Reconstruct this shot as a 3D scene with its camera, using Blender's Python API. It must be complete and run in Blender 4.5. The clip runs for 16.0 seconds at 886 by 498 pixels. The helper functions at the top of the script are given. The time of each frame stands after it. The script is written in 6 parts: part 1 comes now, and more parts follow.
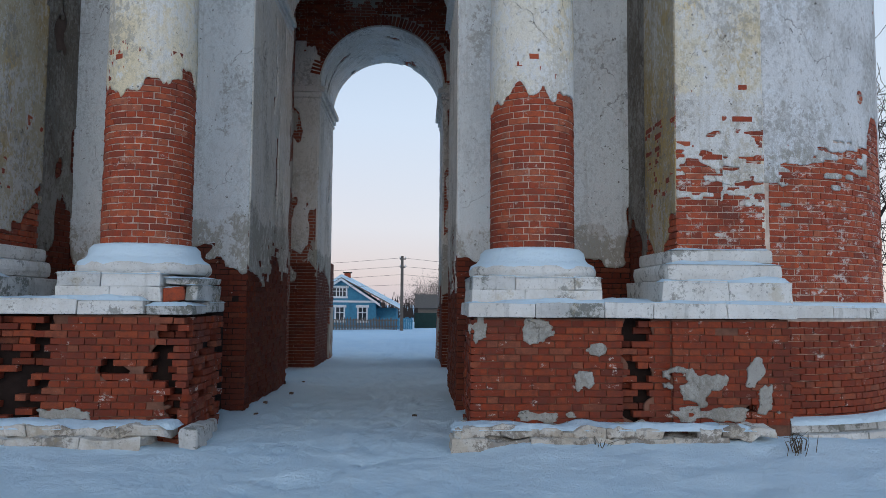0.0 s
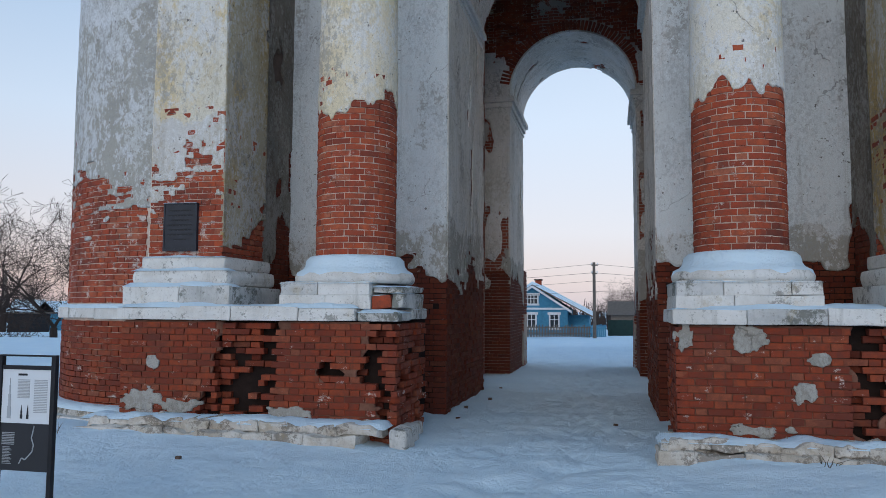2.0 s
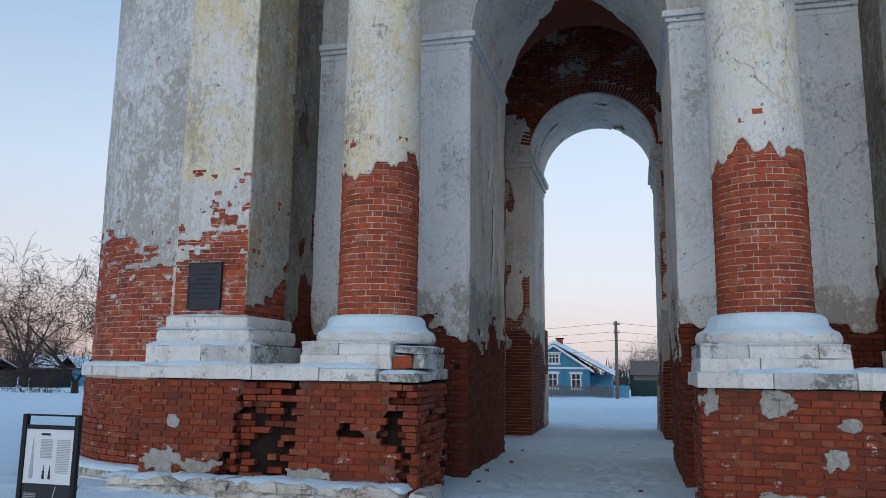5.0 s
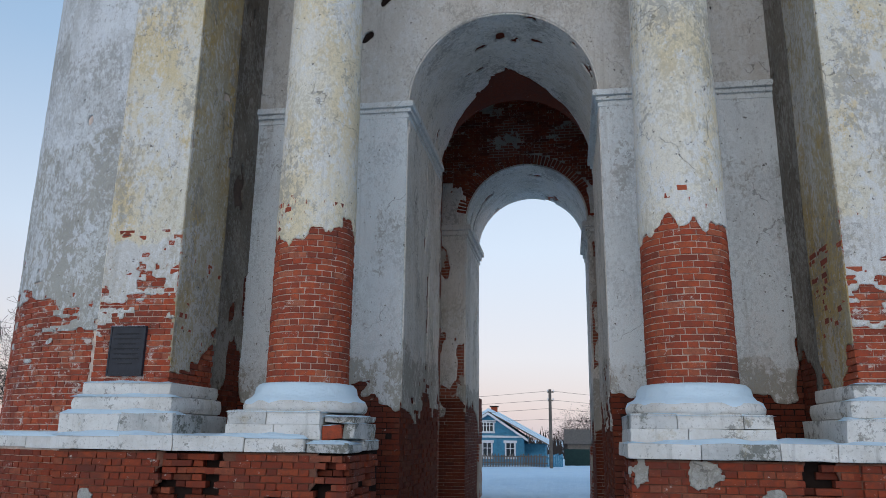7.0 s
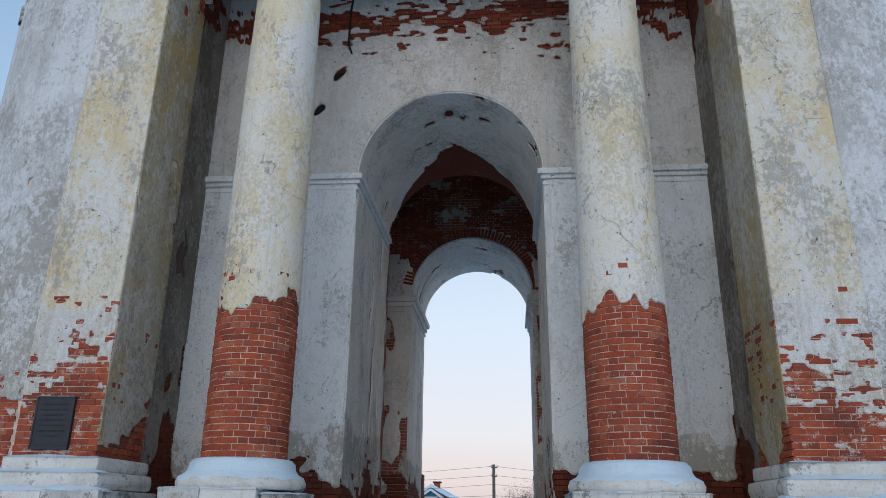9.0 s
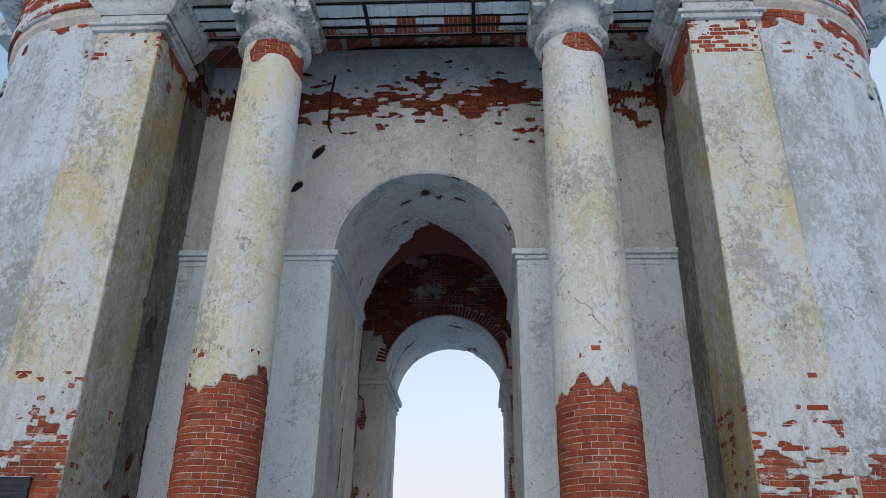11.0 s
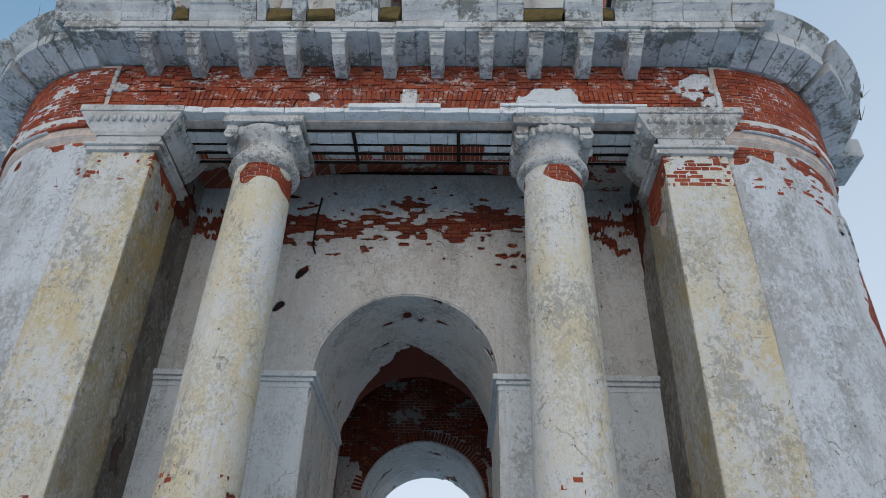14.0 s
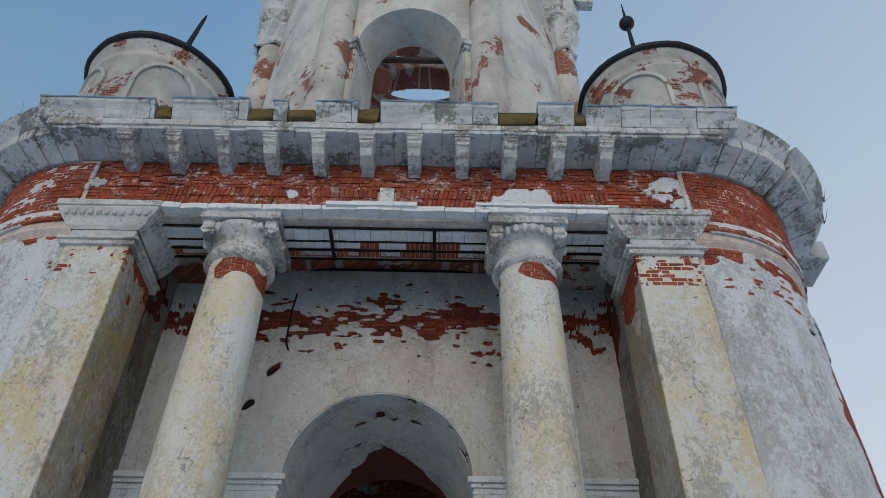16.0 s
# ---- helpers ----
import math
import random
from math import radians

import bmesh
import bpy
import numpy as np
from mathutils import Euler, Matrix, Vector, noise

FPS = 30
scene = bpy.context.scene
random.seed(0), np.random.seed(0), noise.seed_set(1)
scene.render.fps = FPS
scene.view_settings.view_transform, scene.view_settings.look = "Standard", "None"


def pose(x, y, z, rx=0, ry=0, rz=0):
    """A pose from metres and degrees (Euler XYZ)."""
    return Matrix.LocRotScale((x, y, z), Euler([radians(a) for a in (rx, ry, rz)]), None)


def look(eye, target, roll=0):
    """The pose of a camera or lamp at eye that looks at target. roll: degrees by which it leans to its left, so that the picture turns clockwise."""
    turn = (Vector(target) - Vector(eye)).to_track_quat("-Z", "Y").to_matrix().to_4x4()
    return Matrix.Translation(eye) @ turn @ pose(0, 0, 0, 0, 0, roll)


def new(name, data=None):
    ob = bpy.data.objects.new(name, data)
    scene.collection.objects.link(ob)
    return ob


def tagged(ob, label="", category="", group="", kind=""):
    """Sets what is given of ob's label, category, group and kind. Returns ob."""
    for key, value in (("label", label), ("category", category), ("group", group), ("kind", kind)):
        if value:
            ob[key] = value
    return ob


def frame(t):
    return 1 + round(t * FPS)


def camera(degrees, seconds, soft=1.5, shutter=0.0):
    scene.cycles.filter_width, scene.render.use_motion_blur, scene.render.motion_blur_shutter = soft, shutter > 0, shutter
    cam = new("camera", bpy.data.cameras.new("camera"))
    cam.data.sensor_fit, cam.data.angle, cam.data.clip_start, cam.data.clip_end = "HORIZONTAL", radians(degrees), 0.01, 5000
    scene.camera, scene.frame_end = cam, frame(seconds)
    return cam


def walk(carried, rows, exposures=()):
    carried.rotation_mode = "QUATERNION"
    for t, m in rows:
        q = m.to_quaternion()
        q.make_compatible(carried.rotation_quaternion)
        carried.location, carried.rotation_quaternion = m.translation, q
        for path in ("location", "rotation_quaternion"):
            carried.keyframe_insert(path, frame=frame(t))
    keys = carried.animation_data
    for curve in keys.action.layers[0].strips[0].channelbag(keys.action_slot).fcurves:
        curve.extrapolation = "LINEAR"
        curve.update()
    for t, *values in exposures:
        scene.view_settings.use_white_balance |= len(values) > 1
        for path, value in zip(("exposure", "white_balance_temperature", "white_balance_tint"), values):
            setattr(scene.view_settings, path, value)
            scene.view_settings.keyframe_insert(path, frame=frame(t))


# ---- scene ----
# The tower's axis is x = 0, y = 16.9; its portico faces the camera, towards -y.
CX, EYE = 0.96, 1.68
cam = camera(61.56, 16.0, 0.85)
# seconds, small drift of the hand-held camera in metres, then tilt, roll and yaw in degrees
ROWS = [
    (0.0, 0.048, 0.101, -0.065, 94.10, -0.47, -1.80),
    (0.5, 0.020, 0.099, -0.068, 93.93, -0.49, 1.28),
    (1.0, -0.001, 0.089, -0.070, 93.94, -0.35, 4.87),
    (1.5, -0.029, 0.079, -0.063, 94.09, -0.16, 8.96),
    (2.0, -0.043, 0.060, -0.069, 94.56, -0.28, 12.74),
    (2.5, -0.051, 0.038, -0.069, 94.75, -0.47, 15.55),
    (3.0, -0.056, 0.037, -0.060, 95.27, -0.47, 16.17),
    (5.5, -0.042, 0.020, -0.029, 100.46, -0.75, 13.32),
    (6.0, -0.030, 0.035, -0.022, 102.05, -0.80, 12.19),
    (6.5, -0.029, 0.032, -0.019, 102.99, -0.88, 10.73),
    (7.0, -0.023, 0.037, -0.011, 104.06, -0.75, 9.29),
    (7.5, -0.017, 0.030, -0.002, 105.20, -0.86, 7.99),
    (8.0, -0.005, 0.025, 0.004, 106.66, -0.86, 6.67),
    (8.5, -0.001, 0.003, 0.001, 108.15, -0.90, 5.64),
    (9.0, -0.010, 0.001, 0.005, 109.55, -0.74, 5.01),
    (11.5, 0.010, -0.048, 0.061, 116.89, -0.97, 2.60),
    (12.0, 0.033, -0.039, 0.060, 118.54, -0.86, 2.46),
    (12.5, 0.029, -0.046, 0.075, 120.20, -0.81, 1.91),
    (13.0, 0.021, -0.052, 0.082, 121.45, -1.39, 1.50),
    (13.5, 0.007, -0.050, 0.069, 122.95, -1.49, 1.28),
    (14.0, 0.017, -0.059, 0.074, 124.72, -1.42, 1.05),
    (14.5, 0.024, -0.068, 0.099, 126.20, -1.41, 0.96),
    (15.0, 0.012, -0.061, 0.080, 127.77, -1.24, 0.61),
    (15.5, 0.010, -0.050, 0.062, 129.96, -0.85, -0.28),
    (16.0, 0.010, -0.054, 0.064, 132.27, -0.63, -0.77),
]
walk(cam, [(t, pose(CX + x, y, EYE + z, a, r, w)) for t, x, y, z, a, r, w in ROWS],
     ((0.0, -0.07, 6200, 10), (3.0, 0.06, 6200, 10), (6.0, 0.02, 6300, 10), (12.5, 0.10, 6500, 10), (16.0, -0.16, 6850, 10)))

# ---------------------------------------------------------------- sky and light: clear winter dusk, sun just gone
world = bpy.data.worlds.new("dusk_sky")
scene.world = world
world.use_nodes = True
wn, wl = world.node_tree.nodes, world.node_tree.links
wn.clear()
w_out, w_bg = wn.new("ShaderNodeOutputWorld"), wn.new("ShaderNodeBackground")
w_sky = wn.new("ShaderNodeTexSky")
w_sky.sky_type, w_sky.sun_disc, w_sky.sun_elevation, w_sky.sun_rotation = "NISHITA", False, radians(3.0), radians(70)
w_co, w_sep = wn.new("ShaderNodeTexCoord"), wn.new("ShaderNodeSeparateXYZ")
w_ramp = wn.new("ShaderNodeValToRGB")
stops = [(0.0, (0.70, 0.56, 0.56)), (0.035, (0.82, 0.66, 0.64)), (0.10, (0.86, 0.82, 0.87)), (0.24, (0.72, 0.83, 0.99)),
         (0.45, (0.42, 0.60, 0.84)), (0.68, (0.23, 0.42, 0.65)), (1.0, (0.11, 0.30, 0.60))]
for i, (p, c) in enumerate(stops):
    e = w_ramp.color_ramp.elements[i] if i < 2 else w_ramp.color_ramp.elements.new(p)
    e.position, e.color = p, (*c, 1)
w_dot = wn.new("ShaderNodeVectorMath")
w_dot.operation = "DOT_PRODUCT"
w_dot.inputs[1].default_value = (0.86, 0.50, 0.0)
w_map = wn.new("ShaderNodeMapRange")
for k, v in zip((1, 2, 3, 4), (-0.6, 0.7, 0.80, 1.30)):
    w_map.inputs[k].default_value = v
w_mul = wn.new("ShaderNodeVectorMath")
w_mul.operation = "SCALE"
w_n = wn.new("ShaderNodeVectorMath")
w_n.operation = "SCALE"
w_n.inputs[3].default_value = 0.05
w_add = wn.new("ShaderNodeVectorMath")
w_add.operation = "ADD"
wl.new(w_co.outputs["Generated"], w_sep.inputs[0])
wl.new(w_sep.outputs["Z"], w_ramp.inputs[0])
wl.new(w_co.outputs["Generated"], w_dot.inputs[0])
wl.new(w_dot.outputs["Value"], w_map.inputs[0])
w_pale = wn.new("ShaderNodeMapRange")
for k, v in zip((1, 2, 3, 4), (0.0, 0.75, 0.0, 0.62)):
    w_pale.inputs[k].default_value = v
w_mix = wn.new("ShaderNodeMix")
w_mix.data_type = "RGBA"
w_mix.inputs[7].default_value = (0.50, 0.55, 0.62, 1)
wl.new(w_dot.outputs["Value"], w_pale.inputs[0])
wl.new(w_pale.outputs[0], w_mix.inputs[0])
wl.new(w_ramp.outputs[0], w_mix.inputs[6])
wl.new(w_mix.outputs[2], w_mul.inputs[0])
wl.new(w_map.outputs[0], w_mul.inputs[3])
wl.new(w_sky.outputs[0], w_n.inputs[0])
wl.new(w_mul.outputs[0], w_add.inputs[0])
wl.new(w_n.outputs[0], w_add.inputs[1])
wl.new(w_add.outputs[0], w_bg.inputs[0])
w_bg.inputs[1].default_value = 0.85
wl.new(w_bg.outputs[0], w_out.inputs[0])
sun = new("sun", bpy.data.lights.new("sun", "SUN"))
sun.data.energy, sun.data.angle, sun.data.color = 1.5, radians(60), (1.0, 0.89, 0.77)
sun.matrix_world = look((-4.5, -22, 7.5), (0, 10, 3))

# ---------------------------------------------------------------- materials


class Mat:
    """A small builder for one procedural material."""

    def __init__(self, name, rough=0.9, metal=0.0):
        self.m = bpy.data.materials.new(name)
        self.m.use_nodes = True
        self.t = self.m.node_tree
        self.b = self.t.nodes["Principled BSDF"]
        self.b.inputs["Roughness"].default_value = rough
        self.b.inputs["Metallic"].default_value = metal
        self.b.inputs["Specular IOR Level"].default_value = 0.25
        self.geo = self.t.nodes.new("ShaderNodeNewGeometry")
        self.pos = self.geo.outputs["Position"]

    def n(self, kind, **inputs):
        node = self.t.nodes.new(kind)
        for k, v in inputs.items():
            self.put(node.inputs[k.replace("_", " ")], v)
        return node

    def put(self, socket, v):
        if isinstance(v, bpy.types.NodeSocket):
            self.t.links.new(v, socket)
        elif isinstance(v, tuple) and len(v) == 3 and socket.type == "RGBA":
            socket.default_value = (*v, 1)
        else:
            socket.default_value = v

    def noise(self, scale, detail=4.0, rough=0.6, stretch=None, warp=0.0):
        p = self.pos
        if stretch:
            mp = self.n("ShaderNodeMapping", Vector=p)
            mp.inputs["Scale"].default_value = stretch
            p = mp.outputs[0]
        return self.n("ShaderNodeTexNoise", Vector=p, Scale=scale, Detail=detail, Roughness=rough, Distortion=warp).outputs["Fac"]

    def step(self, fac, a, b):
        nd = self.n("ShaderNodeMapRange", Value=fac)
        nd.inputs[1].default_value, nd.inputs[2].default_value = a, b
        return nd.outputs[0]

    def math(self, op, a, b=0.0):
        nd = self.t.nodes.new("ShaderNodeMath")
        nd.operation = op
        self.put(nd.inputs[0], a)
        self.put(nd.inputs[1], b)
        return nd.outputs[0]

    def mix(self, fac, a, b, mode="MIX"):
        nd = self.t.nodes.new("ShaderNodeMix")
        nd.data_type, nd.blend_type = "RGBA", mode
        self.put(nd.inputs[0], fac)
        self.put(nd.inputs[6], a)
        self.put(nd.inputs[7], b)
        return nd.outputs[2]

    def height(self):
        return self.n("ShaderNodeSeparateXYZ", Vector=self.pos).outputs[2]

    def done(self, color, bump=None, dist=0.01, strength=0.6):
        self.put(self.b.inputs["Base Color"], color)
        if bump is not None:
            nd = self.n("ShaderNodeBump", Height=bump, Distance=dist, Strength=strength)
            self.t.links.new(nd.outputs[0], self.b.inputs["Normal"])
        return self.m


def plaster_material(name, base, second, wash, cement_top=None, bare=0.50, dark=1.0, cement=((0.35, 0.335, 0.295), (0.47, 0.455, 0.41))):
    """Old lime plaster: two paints, flaked whitewash, grey worn spots, rain streaks, hairline cracks and pits."""
    k = Mat(name, 0.92)

    def flakes(scale, low, edge, soft=0.02, weight=0.7, tall=0.7):
        big = k.math("MULTIPLY", k.math("SUBTRACT", k.noise(low, 4, 0.6, (1, 1, 0.55)), 0.5), weight)
        return k.step(k.math("ADD", k.noise(scale, 9, 0.78, (1, 1, tall)), big), edge, edge + soft)

    c = k.mix(k.step(k.noise(0.6, 9, 0.72, (1, 1, 0.6)), 0.46, 0.56), base, second)
    if cement_top is not None:
        edge = k.math("ADD", k.height(), k.math("MULTIPLY", k.math("SUBTRACT", k.noise(1.1, 8, 0.72), 0.5), 1.5))
        c = k.mix(k.step(edge, cement_top + 0.03, cement_top - 0.03), c, k.mix(k.noise(2.2, 5), *cement))
    c = k.mix(k.math("MULTIPLY", flakes(9.0, 0.9, 0.53), 0.75), c, wash)
    grey = (0.34 * dark, 0.325 * dark, 0.295 * dark)
    c = k.mix(k.math("MULTIPLY", flakes(12.0, 1.2, bare + 0.065, 0.025, 0.9, 0.8), 0.65), c, grey)
    c = k.mix(k.math("MULTIPLY", flakes(22.0, 1.6, 0.535, 0.03, 0.5), 0.45), c, tuple(0.62 * q for q in second))
    c = k.mix(k.math("MULTIPLY", flakes(17.0, 1.9, 0.55, 0.02, 0.6), 0.50), c, tuple(min(0.78, 1.05 * q) for q in wash))
    drip = k.step(k.noise(4.0, 6, 0.72, (1.6, 1.6, 0.07)), 0.56, 0.70)
    c = k.mix(k.math("MULTIPLY", drip, 0.28), c, (0.24, 0.22, 0.185))
    c = k.mix(k.math("MULTIPLY", k.step(k.noise(70.0, 4, 0.7), 0.40, 0.66), 0.30), c, (0.20, 0.19, 0.17))
    bend = k.n("ShaderNodeTexNoise", Vector=k.pos, Scale=1.6, Detail=5.0)
    sway = k.n("ShaderNodeVectorMath")
    sway.operation = "ADD"
    k.put(sway.inputs[0], k.pos)
    k.put(sway.inputs[1], bend.outputs["Color"])
    cells = k.n("ShaderNodeTexVoronoi", Vector=sway.outputs[0], Scale=0.8)
    cells.feature = "DISTANCE_TO_EDGE"
    k.put(cells.inputs["Vector"], sway.outputs[0])
    crack = k.math("MULTIPLY", k.step(cells.outputs["Distance"], 0.006, 0.003), k.step(k.noise(0.9, 3), 0.54, 0.58))
    c = k.mix(k.math("MULTIPLY", crack, 0.5), c, (0.10, 0.09, 0.08))
    pits = k.step(k.noise(15.0, 4, 0.65), 0.665, 0.685)
    c = k.mix(k.math("MULTIPLY", pits, 0.85), c, (0.08, 0.07, 0.06))
    h = k.math("ADD", k.math("ADD", k.noise(5.0, 10, 0.8), k.math("MULTIPLY", pits, -0.5)), k.math("MULTIPLY", crack, -0.4))
    return k.done(c, h, 0.045, 0.8)


def brick_material(name, per_object, dark=1.0, lime=0.60):
    k = Mat(name, 0.88)
    rnd = k.n("ShaderNodeObjectInfo").outputs["Random"] if per_object else k.geo.outputs["Random Per Island"]
    rp = k.n("ShaderNodeValToRGB", Fac=rnd)
    cols = [(0.0, (0.20, 0.038, 0.020)), (0.12, (0.31, 0.052, 0.022)), (0.45, (0.39, 0.064, 0.024)), (0.8, (0.46, 0.092, 0.033)), (1.0, (0.43, 0.14, 0.075))]
    for i, (p, c) in enumerate(cols):
        e = rp.color_ramp.elements[i] if i < 2 else rp.color_ramp.elements.new(p)
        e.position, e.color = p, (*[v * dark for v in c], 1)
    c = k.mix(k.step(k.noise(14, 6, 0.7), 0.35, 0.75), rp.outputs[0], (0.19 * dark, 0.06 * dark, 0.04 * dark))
    c = k.mix(k.math("MULTIPLY", k.step(k.noise(0.9, 8, 0.75), 0.50, 0.62), 0.55), c, (0.10, 0.034, 0.026))
    c = k.mix(k.math("MULTIPLY", k.step(k.noise(4.5, 10, 0.82, (1, 1, 1.6)), lime, lime + 0.03), 0.8), c, (0.60, 0.56, 0.52))
    c = k.mix(k.math("MULTIPLY", k.step(k.noise(45, 6, 0.8), 0.50, 0.75), 0.5), c, (0.06, 0.026, 0.022))
    return k.done(c, k.noise(30, 6, 0.75), 0.012, 0.8)


def stone_material(name, a=(0.80, 0.795, 0.77), b=(0.68, 0.665, 0.63), stain=(0.23, 0.225, 0.20), lichen=0.62):
    k = Mat(name, 0.85)
    c = k.mix(k.step(k.noise(1.8, 8, 0.75), 0.42, 0.58), a, b)
    spots = k.math("ADD", k.noise(11.0, 9, 0.8), k.math("MULTIPLY", k.math("SUBTRACT", k.noise(1.5, 4, 0.6), 0.5), 0.9))
    c = k.mix(k.math("MULTIPLY", k.step(spots, lichen - 0.03, lichen + 0.03), 0.75), c, stain)
    c = k.mix(k.math("MULTIPLY", k.step(k.noise(4.0, 6, 0.7, (1.5, 1.5, 0.15)), 0.56, 0.70), 0.40), c, stain)
    c = k.mix(k.math("MULTIPLY", k.step(k.noise(30, 4, 0.7), 0.58, 0.66), 0.5), c, (0.27, 0.26, 0.235))
    c = k.mix(k.math("MULTIPLY", k.step(k.noise(2.6, 7, 0.7), 0.60, 0.66), 0.35), c, (0.42, 0.33, 0.18))
    return k.done(c, k.noise(9, 10, 0.8), 0.05, 0.8)


def patchy_material(name, scale=1.0, bare=0.53, paint=(0.56, 0.53, 0.48), dark=1.0):
    """Plaster fallen off in patches, with the bricks showing: for walls that stay far off."""
    k = Mat(name, 0.92)
    tex = k.t.nodes.new("ShaderNodeTexBrick")
    along = k.n("ShaderNodeSeparateXYZ", Vector=k.pos)
    vec = k.n("ShaderNodeCombineXYZ", X=k.math("ADD", along.outputs[0], along.outputs[1]), Y=along.outputs[2], Z=0.0)
    k.put(tex.inputs["Vector"], vec.outputs[0])
    for key, v in (("Scale", 1.0), ("Brick Width", 0.27), ("Row Height", 0.08), ("Mortar Size", 0.008)):
        tex.inputs[key].default_value = v
    tex.inputs["Color1"].default_value = (0.30 * dark, 0.085 * dark, 0.05 * dark, 1)
    tex.inputs["Color2"].default_value = (0.19 * dark, 0.055 * dark, 0.035 * dark, 1)
    tex.inputs["Mortar"].default_value = (0.34 * dark, 0.29 * dark, 0.25 * dark, 1)
    c = k.mix(k.step(k.noise(0.9, 5, 0.65, (1, 1, 0.6)), 0.42, 0.6), paint, tuple(v * 0.72 for v in paint))
    c = k.mix(k.math("MULTIPLY", k.step(k.noise(3.5, 7, 0.8), 0.54, 0.66), 0.7), c, (0.30 * dark, 0.27 * dark, 0.23 * dark))
    m = k.step(k.noise(0.75 * scale, 8, 0.72, None, 0.3), bare, bare + 0.015)
    c = k.mix(m, c, tex.outputs["Color"])
    h = k.math("SUBTRACT", k.math("MULTIPLY", k.noise(6, 6, 0.7), 0.4), k.math("MULTIPLY", m, 0.6))
    return k.done(c, h, 0.03, 0.8)


def plain_material(name, color, rough=0.8, metal=0.0, vary=0.25, scale=6.0, relief=0.004):
    k = Mat(name, rough, metal)
    c = k.mix(k.step(k.noise(scale, 6, 0.7), 0.35, 0.7), color, tuple(v * (1 - vary) for v in color))
    return k.done(c, k.noise(scale * 4, 5, 0.6), relief, 0.6)


def snow_material():
    k = Mat("snow", 0.75)
    c = k.mix(k.step(k.noise(0.8, 6, 0.6), 0.35, 0.7), (0.72, 0.87, 0.97), (0.66, 0.82, 0.94))
    trod = k.math("MULTIPLY", k.step(k.noise(5.0, 8, 0.75), 0.56, 0.72), 0.18)
    c = k.mix(trod, c, (0.55, 0.56, 0.58))
    h = k.math("ADD", k.math("MULTIPLY", k.noise(3.5, 8, 0.7), 1.0), k.math("MULTIPLY", k.noise(24, 6, 0.7), 0.35))
    return k.done(c, h, 0.09, 0.9)


SNOW = snow_material()
BRICK, BRICKS = brick_material("brick", True), brick_material("brick_field", False)
# BRICK_DARK: brick for recesses, passage and holes, darkened with soot and painted shade
BRICK_DARK = brick_material("sooty_shaded_brick", False, 0.40, 0.63)
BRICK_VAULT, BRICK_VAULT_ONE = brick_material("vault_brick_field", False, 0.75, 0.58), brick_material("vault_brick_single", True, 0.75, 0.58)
BRICK_DARK_ONE = brick_material("sooty_shaded_brick_single", True, 0.40, 0.63)
BRICK_LIMED, BRICKS_LIMED = brick_material("limed_brick", True, 1.0, 0.555), brick_material("limed_brick_field", False, 1.0, 0.555)
BRICK_OLD, BRICKS_OLD = brick_material("weathered_brick", True, 0.66, 0.60), brick_material("weathered_brick_field", False, 0.66, 0.60)
# Near-black masonry core: the shade in holes and joints is put into its colour.
HOLLOW = plain_material("shaded_hollow", (0.022, 0.013, 0.011), 0.95, 0, 0.6, 4.0, 0.02)
MORTAR = plain_material("lime_mortar", (0.68, 0.56, 0.48), 0.95, 0, 0.5, 5.0, 0.01)
MORTAR_RED = plain_material("brick_stained_mortar", (0.20, 0.095, 0.065), 0.95, 0, 0.6, 5.0, 0.01)
# Dark core of the recess side walls, also used for brick fragments.
MORTAR_DARK = plain_material("dark_mortar", (0.12, 0.085, 0.07), 0.95, 0, 0.5, 4.0, 0.01)
PLASTER = plaster_material("whitewashed_plaster", (0.76, 0.80, 0.81), (0.67, 0.70, 0.71), (0.78, 0.82, 0.84), 2.75, 0.57)
# Upper wall plaster, its colour darkened for stains and shade under the ceiling.
PLASTER_HIGH = plaster_material("upper_stained_shaded_plaster", (0.60, 0.58, 0.54), (0.49, 0.46, 0.42), (0.66, 0.66, 0.65), None, 0.55)
OCHRE = plaster_material("faded_ochre_plaster", (0.82, 0.77, 0.66), (0.78, 0.67, 0.46), (0.80, 0.80, 0.79), None, 0.52)
OCHRE_FOOT = plaster_material("ochre_plaster_limewashed_foot", (0.74, 0.69, 0.57), (0.72, 0.59, 0.36), (0.74, 0.74, 0.73), 4.15, 0.52, 1.0, ((0.60, 0.58, 0.54), (0.70, 0.68, 0.65)))
ROUND = plaster_material("round_wall_plaster", (0.70, 0.71, 0.72), (0.50, 0.50, 0.49), (0.75, 0.78, 0.81), 3.45, 0.50)
ROUND_CEMENT = plaster_material("round_wall_cement_plaster", (0.70, 0.71, 0.72), (0.54, 0.54, 0.53), (0.72, 0.74, 0.76), 5.75, 0.50)
# Recess side walls: brown stains, plus the recess shade put into the colour.
STAINED_SHADE = plaster_material("recess_stained_shaded_plaster", (0.20, 0.175, 0.145), (0.12, 0.10, 0.08), (0.33, 0.315, 0.29), None, 0.50, 0.6)
# Inner pilaster faces: stronger ochre, darkened to carry the shade of that side.
OCHRE_SHADED = plaster_material("deep_shaded_ochre_plaster", (0.44, 0.38, 0.27), (0.46, 0.32, 0.12), (0.56, 0.55, 0.53), None, 0.49, 0.7)
SOFFIT = plaster_material("passage_plaster", (0.78, 0.745, 0.69), (0.67, 0.635, 0.57), (0.80, 0.78, 0.75), 2.9, 0.50)
RENDER = plaster_material("old_cement_render", (0.36, 0.345, 0.31), (0.27, 0.255, 0.225), (0.44, 0.43, 0.41), None, 0.50)
